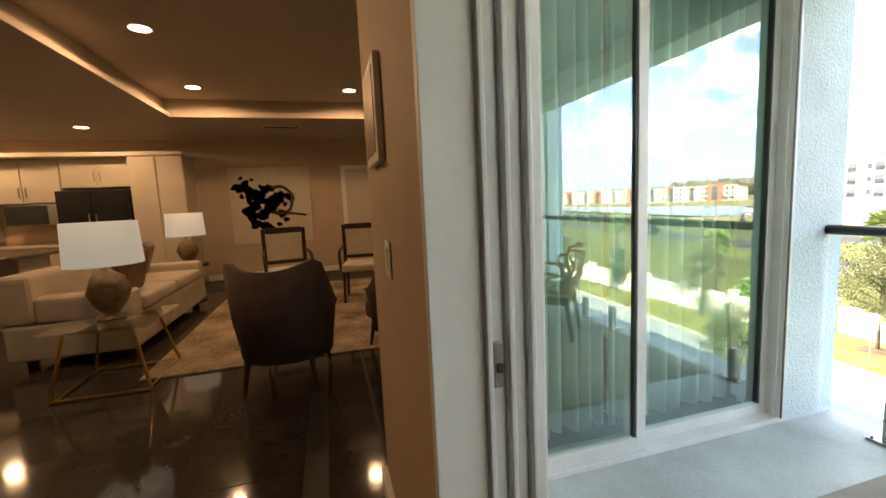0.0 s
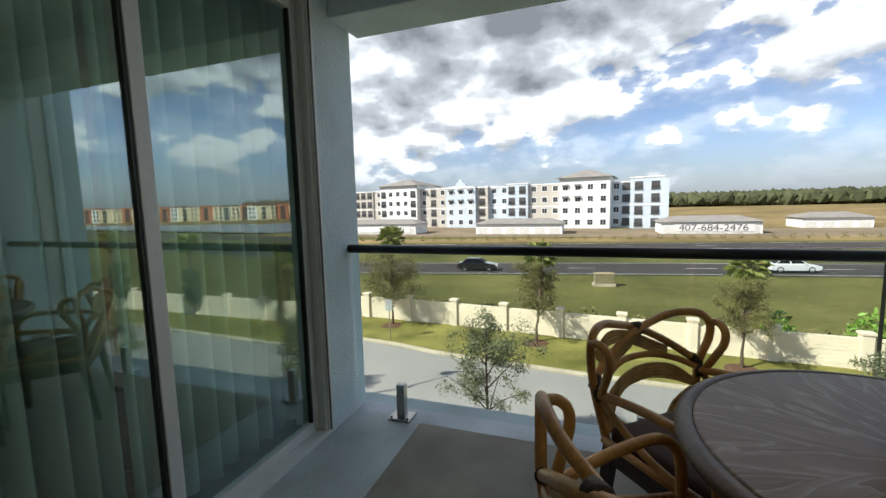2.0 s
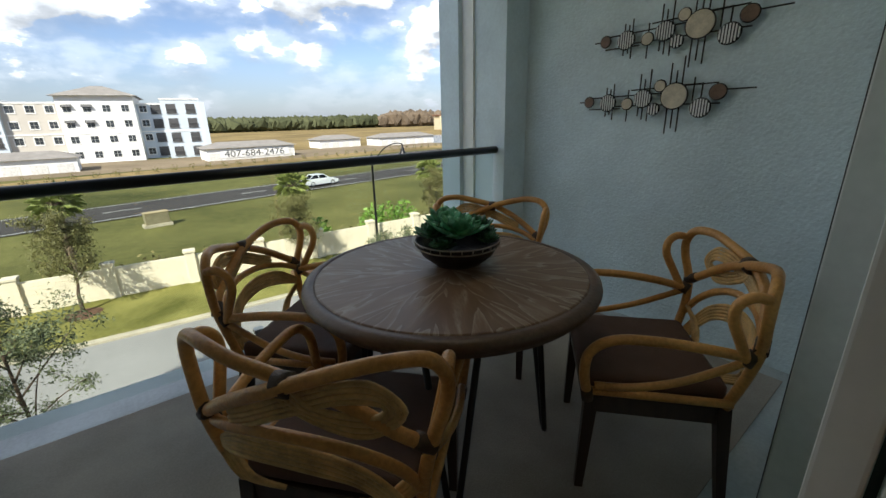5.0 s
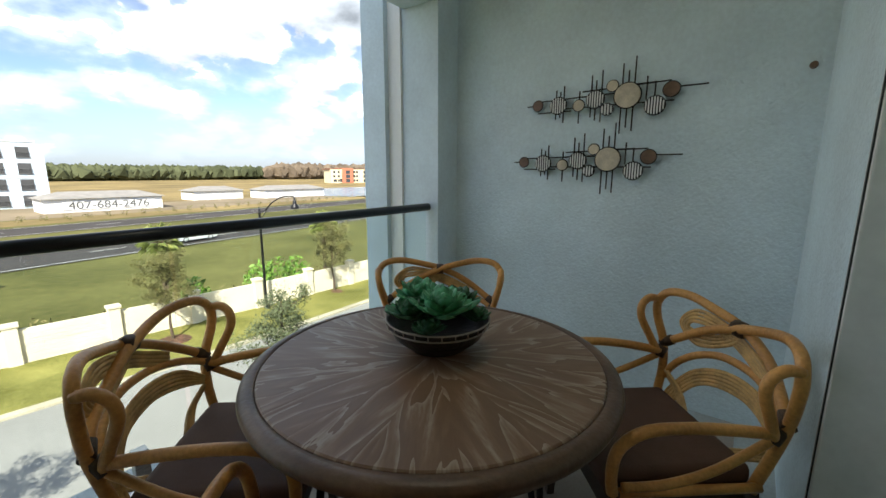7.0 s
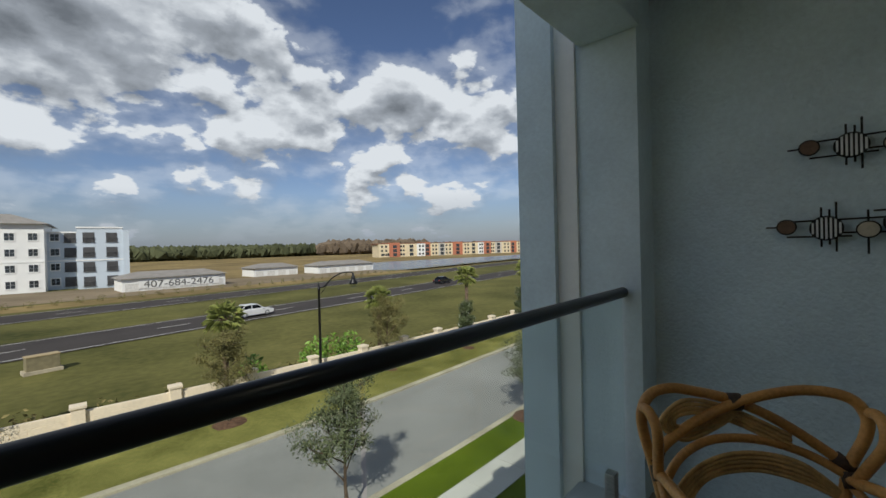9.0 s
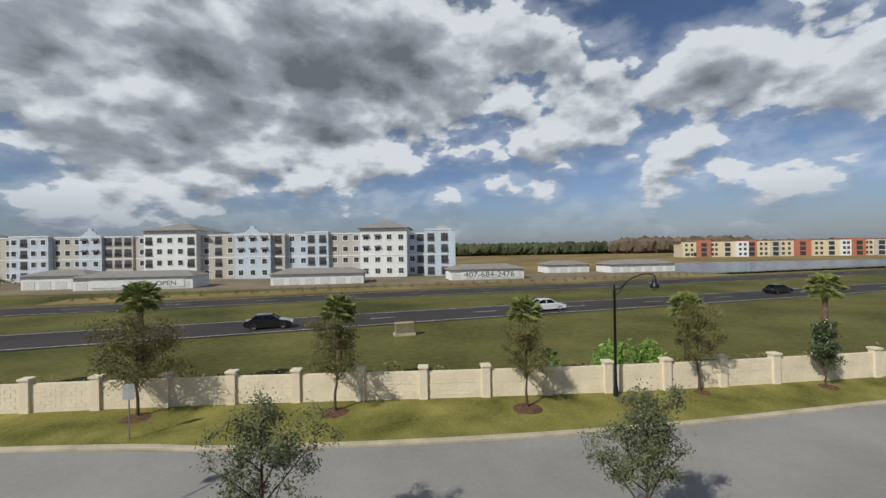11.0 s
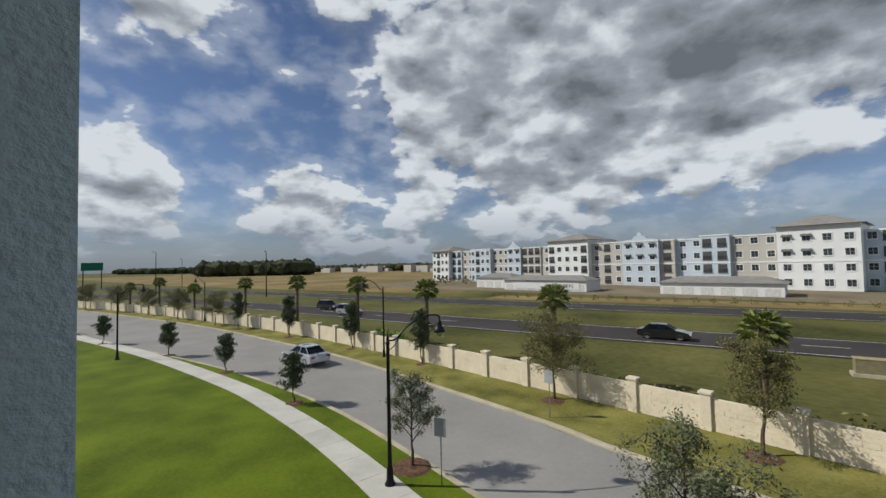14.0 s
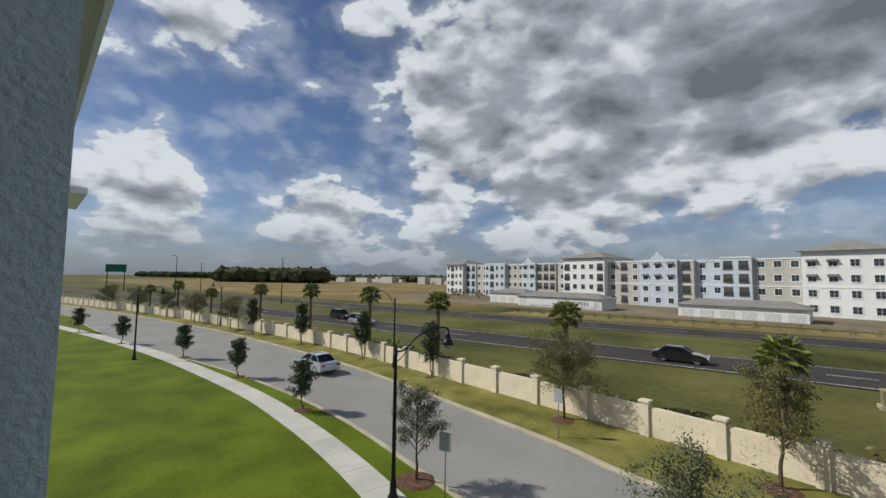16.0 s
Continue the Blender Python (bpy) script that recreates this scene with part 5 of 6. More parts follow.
# ---- buildings across the highway ----
def apartment_block():
    """Four-storey rendered block of stepped bays with windows, balconies, awnings and hipped towers."""
    A_, turn = (-139.8, 150.0), -7.63
    h = thing("apartment_building", pose(A_[0], A_[1], ZG, 0, 0, turn), "long four-storey white, blue and taupe apartment building", "apartment building")
    panes = bmesh.new()
    for sx in (0, 1):
        for sz in (0, 1):
            bx(panes, (-.72 + sx * .77, -.06, -.75 + sz * .77), (-.05 + sx * .77, .02, -.03 + sz * .77))
    win = part("window", panes, B_PANE_SHADE, h, "dark four-light window")
    win.matrix_basis = pose(2, -.0, 1.8)
    fr_ = bmesh.new()
    for lo_, hi_ in (((-.90, -.10, -.98), (.90, -.003, -.76)), ((-.90, -.10, .75), (.90, -.003, .92)), ((-.90, -.08, -.76), (-.73, -.003, .75)), ((.73, -.08, -.76), (.90, -.003, .75))):
        bx(fr_, lo_, hi_)
    trim_ = part("window_frame", fr_, B_WHITE, win, "white window surround")
    # no real opening: a flat panel whose dark colour is the balcony's shade
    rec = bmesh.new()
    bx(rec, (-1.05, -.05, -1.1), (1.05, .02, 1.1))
    bal = part("balcony", rec, B_RECESS_SHADE, h, "flat dark panel painted as a shaded balcony recess")
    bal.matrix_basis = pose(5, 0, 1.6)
    rl = bmesh.new()
    for k in range(9):
        bx(rl, (-1.05 + k * .255, -.16, -1.1), (-.99 + k * .255, -.10, -.1))
    bx(rl, (-1.1, -.18, -.12), (1.1, -.08, -.04))
    bx(rl, (-1.15, -.25, -1.22), (1.15, -.0, -1.1))
    rails = part("railing", rl, AWN, bal, "dark balcony railing")
    aw = bmesh.new()
    q_ = [aw.verts.new(v_) for v_ in ((-.95, -.02, .95), (.95, -.02, .95), (.95, -.75, .35), (-.95, -.75, .35), (-.95, -.02, .3), (.95, -.02, .3))]
    for f in ((0, 3, 2, 1), (0, 4, 3), (1, 2, 5), (3, 4, 5, 2)):
        aw.faces.new([q_[i] for i in f])
    awn = part("awning", aw, AWN, h, "dark fabric awning")
    awn.matrix_basis = pose(8, 0, -40)

    def seg(u0, u1, top, paint, v0, kind, roof=None):
        wall = part("wall", bx(bmesh.new(), (u0, v0, 0), (u1, 17, top)), paint, h)
        tr = bmesh.new()
        bx(tr, (u0 - .06, v0 - .10, 6.55), (u1 + .06, v0 - .003, 6.85))
        if roof != "hip":
            bx(tr, (u0 - .1, v0 - .15, top), (u1 + .1, 17, top + .35))
        part("cornice", tr, B_WHITE, wall, "white string course and coping")
        n = max(1, round((u1 - u0) / 3.4))
        for i in range(n):
            u = u0 + (u1 - u0) * (i + .5) / n
            isbal = kind == "b" or (kind == "m" and i % 3 == 1) or (kind == "e" and i in (0, n - 1))
            for fl in range(4):
                z = 1.85 + fl * 3.45
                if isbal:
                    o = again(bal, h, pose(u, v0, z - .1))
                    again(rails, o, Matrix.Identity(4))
                else:
                    again(trim_, again(win, h, pose(u, v0, z)), Matrix.Identity(4))
                    if (kind == "g" and fl >= 2) or (kind == "t" and fl >= 2 and i < n / 2):
                        again(awn, h, pose(u, v0, z))
        if roof == "hip":
            b_ = bmesh.new()
            o_ = 1.0
            q_ = [b_.verts.new(v_) for v_ in ((u0 - o_, v0 - o_, top), (u1 + o_, v0 - o_, top), (u1 + o_, 18, top), (u0 - o_, 18, top),
                                              (u0 + (u1 - u0) * .42, v0 + 7.5, top + 2.6), (u0 + (u1 - u0) * .58, v0 + 7.5, top + 2.6))]
            for f in ((0, 1, 5, 4), (1, 2, 5), (2, 3, 4, 5), (3, 0, 4), (0, 3, 2, 1)):
                b_.faces.new([q_[i] for i in f])
            part("roof", b_, B_ROOF, h, "grey hipped shingle roof")
        if roof == "gable":
            b_ = bmesh.new()
            mid = (u0 + u1) / 2
            prof = [(u0, top), (u0 + .4, top + .6), (mid - 2.2, top + .9), (mid - 1.5, top + 1.8), (mid - .8, top + 2.0), (mid - .6, top + 2.9), (mid + .6, top + 2.9), (mid + .8, top + 2.0), (mid + 1.5, top + 1.8), (mid + 2.2, top + .9), (u1 - .4, top + .6), (u1, top)]
            fr = [b_.verts.new((u, v0 - .05, z)) for u, z in prof]
            bk = [b_.verts.new((u, v0 + .5, z)) for u, z in prof]
            b_.faces.new(fr)
            b_.faces.new(bk[::-1])
            for i in range(len(prof)):
                b_.faces.new((fr[i], bk[i], bk[(i + 1) % len(prof)], fr[(i + 1) % len(prof)]))
            bmesh.ops.recalc_face_normals(b_, faces=b_.faces)
            part("gable", b_, paint, h, "curved mission gable")

    for s_ in SEGS:
        seg(*s_)
    # the short end that turns away
    side = part("wall", bx(bmesh.new(), (162, -1.5, 0), (163.2, 40, 13.6)), B_BLUE, h)
    for i in range(7):
        for fl in range(4):
            again(win, h, pose(163.2, 2 + i * 5, 1.85 + fl * 3.45, 0, 0, 90))


SEGS = ((0, 12, 14.0, B_WHITE, -2, "m", "hip"), (12, 19, 13.6, B_BLUE, 0, "b"), (19, 26, 13.4, B_TAUPE, 0.6, "w"), (26, 38, 13.8, B_BLUE, -1, "m"), (38, 47, 13.4, B_TAUPE, 0.6, "w"),
        (47, 54, 13.4, B_BLUE, -0.6, "g", "gable"), (54, 63, 13.4, B_TAUPE, 0.2, "b"), (63, 68, 13.4, B_TAUPE, 0.8, "w"), (68, 84, 15.2, B_WHITE, -2, "e", "hip"), (84, 95, 13.5, B_TAUPE, 0.4, "m"),
        (95, 106, 13.4, B_BLUE, -0.5, "g", "gable"), (106, 110, 13.4, B_TAUPE, 0.6, "b"), (110, 117, 13.3, B_BLUE, 2.2, "w"), (117, 124, 13.9, B_BLUE, -0.8, "b"), (124, 134, 13.4, B_TAUPE, 0.4, "w"),
        (134, 148.3, 15.0, B_WHITE, -2, "t", "hip"), (148.3, 153.6, 13.2, B_BLUE, 3, "m"), (153.6, 162, 14.2, B_BLUE, -1, "b"))
apartment_block()


GDOOR = mat("pale_garage_door", (.58, .57, .54), .7)


def low_garage(x0, x1, y, hgt, label, words="", depth=9.0, turn=0.0):
    g = thing("garage_building", pose((x0 + x1) / 2, y, ZG, 0, 0, turn), label, "garage", "low garages")
    L_ = (x1 - x0) / 2
    part("wall", bx(bmesh.new(), (-L_, 0, 0), (L_, depth, hgt)), B_WHITE, g)
    n = max(2, round(L_ * 2 / 3.4))
    for i in range(n):
        u = -L_ + (i + .5) * 2 * L_ / n
        part("garage_door", bx(bmesh.new(), (u - 1.2, -.05, 0), (u + 1.2, -.004, hgt * .62)), GDOOR, g)
    r = bmesh.new()
    q_ = [r.verts.new(v_) for v_ in ((-L_ - .6, -.6, hgt), (L_ + .6, -.6, hgt), (L_ + .6, depth + .6, hgt), (-L_ - .6, depth + .6, hgt), (-L_ + 3.2, depth / 2, hgt + 1.25), (L_ - 3.2, depth / 2, hgt + 1.25))]
    for f in ((0, 1, 5, 4), (1, 2, 5), (2, 3, 4, 5), (3, 0, 4), (0, 3, 2, 1)):
        r.faces.new([q_[i] for i in f])
    part("roof", r, B_ROOF, g, "grey hipped shingle roof")
    if words:
        cu = bpy.data.curves.new("words", "FONT")
        cu.body, cu.size, cu.align_x, cu.extrude = words, 2.1 if len(words) > 6 else 1.5, "CENTER", .02
        tx = new("lettering", cu)
        dg = bpy.context.evaluated_depsgraph_get()
        me = bpy.data.meshes.new_from_object(tx.evaluated_get(dg))
        bpy.data.objects.remove(tx)
        ban = part("banner", bx(bmesh.new(), (-L_ * .72, -.16, .55), (L_ * .86, -.09, 2.25)), DISC_WHITE, g, "white banner with a phone number" if words[0] == "4" else "white banner")
        o = new("lettering", me)
        me.materials.append(AWN)
        o.parent = ban
        o.matrix_basis = pose(.5 if len(words) > 6 else L_ * .55, -.18, .7 if len(words) > 6 else .85, 90, 0, 0) @ Matrix.Diagonal((1.15, 1, 1, 1))


low_garage(17.2, 37.0, 108, 2.75, "low white garage building with grey roof and phone banner", "407-684-2476")
low_garage(-27.0, -5.0, 106, 2.7, "low white garage building with grey hipped roof")
low_garage(-69.0, -44.0, 105, 2.9, "low white garage building with grey roof and banner", "OPEN")
low_garage(-84.0, -70.5, 111, 3.3, "low white clubhouse with grey hipped roof")
low_garage(52.0, 66.0, 128, 2.6, "low pale farm building with grey roof")
low_garage(70.0, 92.0, 122, 2.6, "low white shed building with grey roof")


def orange_blocks():
    """Row of orange and cream apartment houses beyond the pond."""
    rng_ = random.Random(5)
    o = thing("orange_apartments", pose(206, 263, ZG, 0, 0, -17), "far row of orange and cream apartment houses", "apartment building")
    pn = part("window", bx(bmesh.new(), (-.8, -.1, -.9), (.8, .05, .9)), B_PANE_SHADE, o)
    pn.matrix_basis = pose(4, 0, 2)
    # flat panel on the wall, its dark colour standing in for balcony shade
    dk = part("balcony", bx(bmesh.new(), (-1.7, -.1, -1.3), (1.7, .05, 1.3)), B_PANE_SHADE, o, "flat dark panel painted as a shaded balcony recess")
    dk.matrix_basis = pose(9, 0, 2)
    u = 0
    k = 0
    while u < 190:
        wd = rng_.choice((6, 7.5, 9, 10))
        top = 10.6 + (1.1 if k % 4 == 1 else 0)
        v0 = (0, -1.2, .8)[k % 3]
        part("wall", bx(bmesh.new(), (u, v0, 0), (u + wd, 15, top)), (B_CREAM, B_ORANGE, B_CREAM, B_CREAM, B_WHITE, B_ORANGE, B_CREAM, B_TAUPE)[k % 8], o)
        for fl in range(3):
            if k % 2:
                again(dk, o, pose(u + wd / 2, v0, 1.9 + fl * 3.3))
            else:
                again(pn, o, pose(u + wd * .3, v0, 2 + fl * 3.3))
                again(pn, o, pose(u + wd * .7, v0, 2 + fl * 3.3))
        u += wd
        k += 1
    r = bmesh.new()
    bx(r, (-1, 1.5, 10.4), (u + 1, 16, 11.3))
    part("roof", r, B_BROWNROOF, o, "brown tile roof")


orange_blocks()


def woods(name, label, spots, seed, material=None):
    """Many uneven crowns side by side, joined into one mesh."""
    rng_ = random.Random(seed)
    t_ = bmesh.new()
    bmesh.ops.create_icosphere(t_, subdivisions=1, radius=1)
    ball = [v.co.copy() for v in t_.verts]
    tris = [[v.index for v in f.verts] for f in t_.faces]
    t_.free()
    verts, faces = [], []
    for (x0, y0), (x1, y1), n, h0, h1, deep in spots:
        for i in range(n * 2):
            u = rng_.random()
            x, y = x0 + (x1 - x0) * u + rng_.uniform(-deep, deep), y0 + (y1 - y0) * u + rng_.uniform(0, deep)
            h_ = rng_.uniform(h0, h1)
            r_ = h_ * rng_.uniform(.35, .6)
            k = len(verts)
            for c in ball:
                verts.append((x + (c.x + rng_.uniform(-.25, .25)) * r_, y + (c.y + rng_.uniform(-.25, .25)) * r_, ZG + h_ * .5 * (1 + c.z) + rng_.uniform(-.25, .25) * r_))
            faces += [[q + k for q in f] for f in tris]
    me = bpy.data.meshes.new(name)
    me.from_pydata(verts, [], faces)
    me.materials.append(material or WOODS)
    return tagged(new(name, me), label, "woods", kind="stuff")


woods("far_woods_right", "dark line of far pine woods", [((60, 470), (300, 470), 420, 11, 15, 30), ((300, 480), (560, 430), 380, 10, 15, 30)], 1)
woods("bare_woods", "brown leafless stand of trees in the far woods", [((285, 452), (430, 440), 170, 13, 20, 14)], 9, BAREWOOD)
woods("far_woods_left", "dark low line of far woods past the dry field", [((-1300, 200), (-700, 330), 500, 10, 14, 40), ((-700, 330), (-330, 400), 420, 6, 10, 30), ((-900, 420), (-300, 560), 420, 7, 12, 30), ((-500, 150), (-400, 215), 130, 11, 17, 15), ((-330, 520), (-60, 560), 240, 9, 14, 30)], 2)
b = bmesh.new()
rng = random.Random(77)
for k in range(46):
    x, y = rng.uniform(-520, -150), rng.uniform(300, 420)
    bx(b, (x, y, ZG), (x + rng.uniform(6, 22), y + 8, ZG + rng.uniform(4, 8)))
tagged(part("far_town", b, B_TAUPE), "far pale low town buildings along the horizon", "buildings", kind="stuff")
b = bmesh.new()
for k in range(60):
    x, y = rng.uniform(-125, -62), rng.uniform(112, 138)
    for j in range(10):
        leaf(b, Vector((x + rng.gauss(0, .8), y + rng.gauss(0, .8), ZG + .5 + rng.random() * 1.8)), .55, rng)
tagged(part("yard_shrubs", b, OAKLEAF), "scattered young shrubs round the clubhouse yard", "shrubs", kind="stuff")


# ---- living room seen through the open door ----
FX = -8.0
floor_in = setting("floor_living", (FX, -7, -0.25), (2.9, 0.715, 0.0), GROUT, "dark polished tile living room floor", "floor")
floor_in2 = setting("floor_dining", (FX, 0.715, -0.25), (-0.95, 2.95, 0.0), GROUT, "dark polished tile dining floor", "floor")
setting("wall_far", (FX - 0.2, -7, 0), (FX, 2.95, 3.2), BEIGE, "beige painted far living room wall", "wall")
setting("wall_south", (FX, -7.2, 0), (2.9, -7, 3.2), BEIGE, "beige painted living room wall", "wall")
setting("wall_east", (2.9, -7, 0), (3.06, 0.72, 3.2), BEIGE, "beige painted living room side wall", "wall")
setting("wall_return", (-1.0, 0.94, 0), (-0.95, 1.0, 3.2), BEIGE, "beige painted wall corner", "wall")
setting("ceiling_low", (FX, -7, 2.70), (-6.0, 2.95, 3.2), CEIL, "lower painted ceiling band", "ceiling")
setting("ceiling_low_side", (-6.0, -7, 2.70), (2.9, -1.62, 3.2), CEIL, "lower painted ceiling band beside the tray", "ceiling")
setting("ceiling_tray", (-6.0, -1.62, 2.97), (2.9, 0.715, 3.2), CEIL, "raised painted tray ceiling", "ceiling")
setting("ceiling_tray_dining", (-6.0, 0.715, 2.97), (-1.0, 2.95, 3.2), CEIL, "raised painted tray ceiling over the dining side", "ceiling")
tray = bmesh.new()
bx(tray, (-6.0, -1.62, 2.70), (-5.90, 2.95, 2.76))
bx(tray, (-5.90, -1.62, 2.70), (2.9, -1.52, 2.76))
tagged(part("trim_tray", tray, CEIL), "stepped moulding round the tray ceiling", "trim", kind="structure")
tagged(box("baseboard", (-0.95, 0.665, 0), (0.06, 0.691, 0.11), WHITE), "white baseboard along the beige wall", "baseboard", kind="structure")
tagged(box("baseboard_far", (FX + 0.002, -1.8, 0), (FX + 0.016, 2.9, 0.11), WHITE), "white baseboard along the far wall", "baseboard", kind="structure")

WARM = glowing("warm_lamp_glow", (1.0, 0.66, 0.34), 2.4)
for x, y, z in ((-3.5, -0.95, 2.97), (-5.35, -1.05, 2.97), (-5.3, 0.95, 2.97), (-6.7, -2.95, 2.70), (-6.9, -4.6, 2.70), (-1.5, -0.95, 2.97), (-3.0, -4.0, 2.70)):
    d = thing("downlight", pose(x, y, z), "small round recessed ceiling downlight, lit warm", "downlight", "recessed ceiling downlights")
    b = bmesh.new()
    lathe(b, ((.085, -.004), (.10, -.008), (.10, 0.0)), 20)
    part("trim_ring", b, WHITE, d)
    b = bmesh.new()
    lathe(b, ((0.0, -.003), (.085, -.003)), 20)
    part("lens", b, WARM, d, "glowing warm lens")
    lm = new("downlight_lamp", bpy.data.lights.new("downlight_lamp", "SPOT"))
    lm.data.energy, lm.data.color, lm.data.spot_size, lm.data.shadow_soft_size = 7, (1, .60, .30), radians(172), .08
    lm.parent = d
    lm.matrix_basis = pose(0, 0, -.02)


def tiles():
    """Large polished floor tiles with fine joints."""
    b = bx(bmesh.new(), (-.298, -.298, 0), (.298, .298, .003))
    first = None
    for i in range(11):
        for j in range(9):
            x, y = -6.3 + i * .6, -4.2 + j * .6
            if y > .41 or x > .55:
                continue
            m = pose(x, y, 0)
            if first is None:
                first = part("tile", b, DARK_TILE, floor_in)
                first.matrix_basis = m
            else:
                again(first, floor_in, m)
    rest = bmesh.new()
    for i in range(11):
        for j in range(9):
            x, y = -6.3 + i * .6, -4.2 + j * .6
            if x > .55:
                bx(rest, (x - .298, y - .298, 0), (x + .298, min(y + .298, .71), .003))
    bx(rest, (.4, -4.5, 0), (2.88, -.0, .003))
    bx(rest, (-6.6, .42, 0), (2.0, .70, .003))
    part("edge_tiles", rest, DARK_TILE, floor_in)
    part("tile_field", bx(bmesh.new(), (-6.6, .725, 0), (-1.1, 2.9, .003)), DARK_TILE, floor_in2)


tiles()
UPH = mat("dark_plum_upholstery", (.075, .045, .04), .8, var=.2, scale=6, fine_scale=150, bump=.2, bump_scale=300)
LINEN = mat("cream_linen", (.58, .50, .40), .85, var=.08, scale=5, fine_scale=160, bump=.2, bump_scale=300)
GOLD = mat("brushed_gold", (.52, .34, .12), .28, metal=1.0, var=.15)
CAB = mat("cream_cabinet_paint", (.62, .54, .43), .5, var=.04)
RUG = mat("patterned_tan_rug", (.20, .135, .085), .95, var=.45, scale=2.2, fine_scale=30, bump=.5, bump_scale=200, other=(.34, .26, .18))
SHADE = glowing("lamp_shade_linen", (.85, .74, .58), .05)
REDV = mat("dark_red_vinyl", (.16, .02, .015), .4, var=.15)
CHROME = mat("chrome", (.6, .6, .6), .12, metal=1.0, var=.05)
BRONZE = mat("bronze_glaze", (.26, .17, .09), .35, metal=.4, var=.3, scale=15)
tagged(box("area_rug", (-6.6, -1.05, .003), (-2.85, 1.9, .018), RUG, None, .004), "tan and brown patterned area rug on dark tile", "rug")


def armchair(x, y, turn, label):
    """Wing-backed tub chair with a curved shell on tapered dark legs; faces +x."""
    a = thing("tub_armchair", pose(x, y, .018, 0, 0, turn), label, "armchair", "upholstered armchairs on the rug")
    b = bmesh.new()
    n, outer, inner = 20, [], []
    for k in range(n + 1):
        g = radians(80 + 200 * k / n)
        bk_ = max(0, -math.cos(g))
        up_ = .60 + .37 * min(1, bk_ / .55) ** 1.5 - .07 * max(0, bk_ - .55) / .45
        ex = 1 + .12 * max(0, -math.cos(g))
        outer.append((b.verts.new((.33 * math.cos(g) * .9, .33 * math.sin(g), .22)), b.verts.new((.38 * math.cos(g) * ex, .37 * math.sin(g), .55)), b.verts.new((.40 * math.cos(g) * ex, .39 * math.sin(g), up_))))
        inner.append((b.verts.new((.27 * math.cos(g) * .9, .27 * math.sin(g), .22)), b.verts.new((.31 * math.cos(g) * ex, .30 * math.sin(g), .55)), b.verts.new((.345 * math.cos(g) * ex, .335 * math.sin(g), up_))))
    for k in range(n):
        for r in range(2):
            b.faces.new((outer[k][r], outer[k + 1][r], outer[k + 1][r + 1], outer[k][r + 1]))
            b.faces.new((inner[k][r + 1], inner[k + 1][r + 1], inner[k + 1][r], inner[k][r]))
        b.faces.new((outer[k][2], outer[k + 1][2], inner[k + 1][2], inner[k][2]))
        b.faces.new((inner[k][0], inner[k + 1][0], outer[k + 1][0], outer[k][0]))
    for e in (0, n):
        for r in range(2):
            b.faces.new((outer[e][r], outer[e][r + 1], inner[e][r + 1], inner[e][r]))
    bmesh.ops.recalc_face_normals(b, faces=b.faces)
    part("shell", b, UPH, a, "curved upholstered shell", True)
    part("seat", bx(bmesh.new(), (-.26, -.27, .26), (.34, .27, .43), .05, 3), UPH, a, smooth=True)
    for sx in (-.24, .24):
        for sy in (-.22, .22):
            b = bmesh.new()
            tube(b, [(sx, sy, .26), (sx * 1.15, sy * 1.15, 0)], (.026, .013), 8)
            part("leg", b, DARKWOOD, a)


armchair(-2.42, .15, 170, "plum upholstered tub armchair with its back to the door")
armchair(-2.75, 1.15, 200, "plum upholstered tub armchair beside the glass door")


def carved_chair(x, y, turn, label):
    c = thing("dining_chair", pose(x, y, .018, 0, 0, turn), label, "chair", "dark framed chairs")
    for sx in (-.24, .24):
        for sy in (-.24, .24):
            b = bmesh.new()
            tube(b, [(sx, sy, .46), (sx * 1.05, sy * 1.05, 0)], (.024, .016), 8)
            part("leg", b, DARKWOOD, c)
    part("seat", bx(bmesh.new(), (-.28, -.27, .42), (.28, .27, .52), .04, 3), LINEN, c)
    f = bmesh.new()
    bx(f, (-.31, -.29, .46), (-.26, -.24, 1.05), .012)
    bx(f, (-.31, .24, .46), (-.26, .29, 1.05), .012)
    bx(f, (-.31, -.24, .98), (-.26, .24, 1.06), .012)
    bx(f, (-.31, -.24, .55), (-.26, .24, .60), .012)
    part("back_frame", f, DARKWOOD, c)
    part("back_pad", bx(bmesh.new(), (-.305, -.235, .605), (-.255, .235, .975), .02), LINEN, c, "pale upholstered back")
    for sy in (-.28, .28):
        b = bmesh.new()
        tube(b, catmull([(-.28, sy, .74), (0, sy * 1.05, .72), (.2, sy * 1.05, .68), (.24, sy, .46)], 5), .02, 8)
        part("arm", b, DARKWOOD, c)


carved_chair(-5.0, -.05, 10, "dark framed dining chair with pale back pad")
carved_chair(-5.0, .95, -8, "dark framed dining chair with pale upholstery")


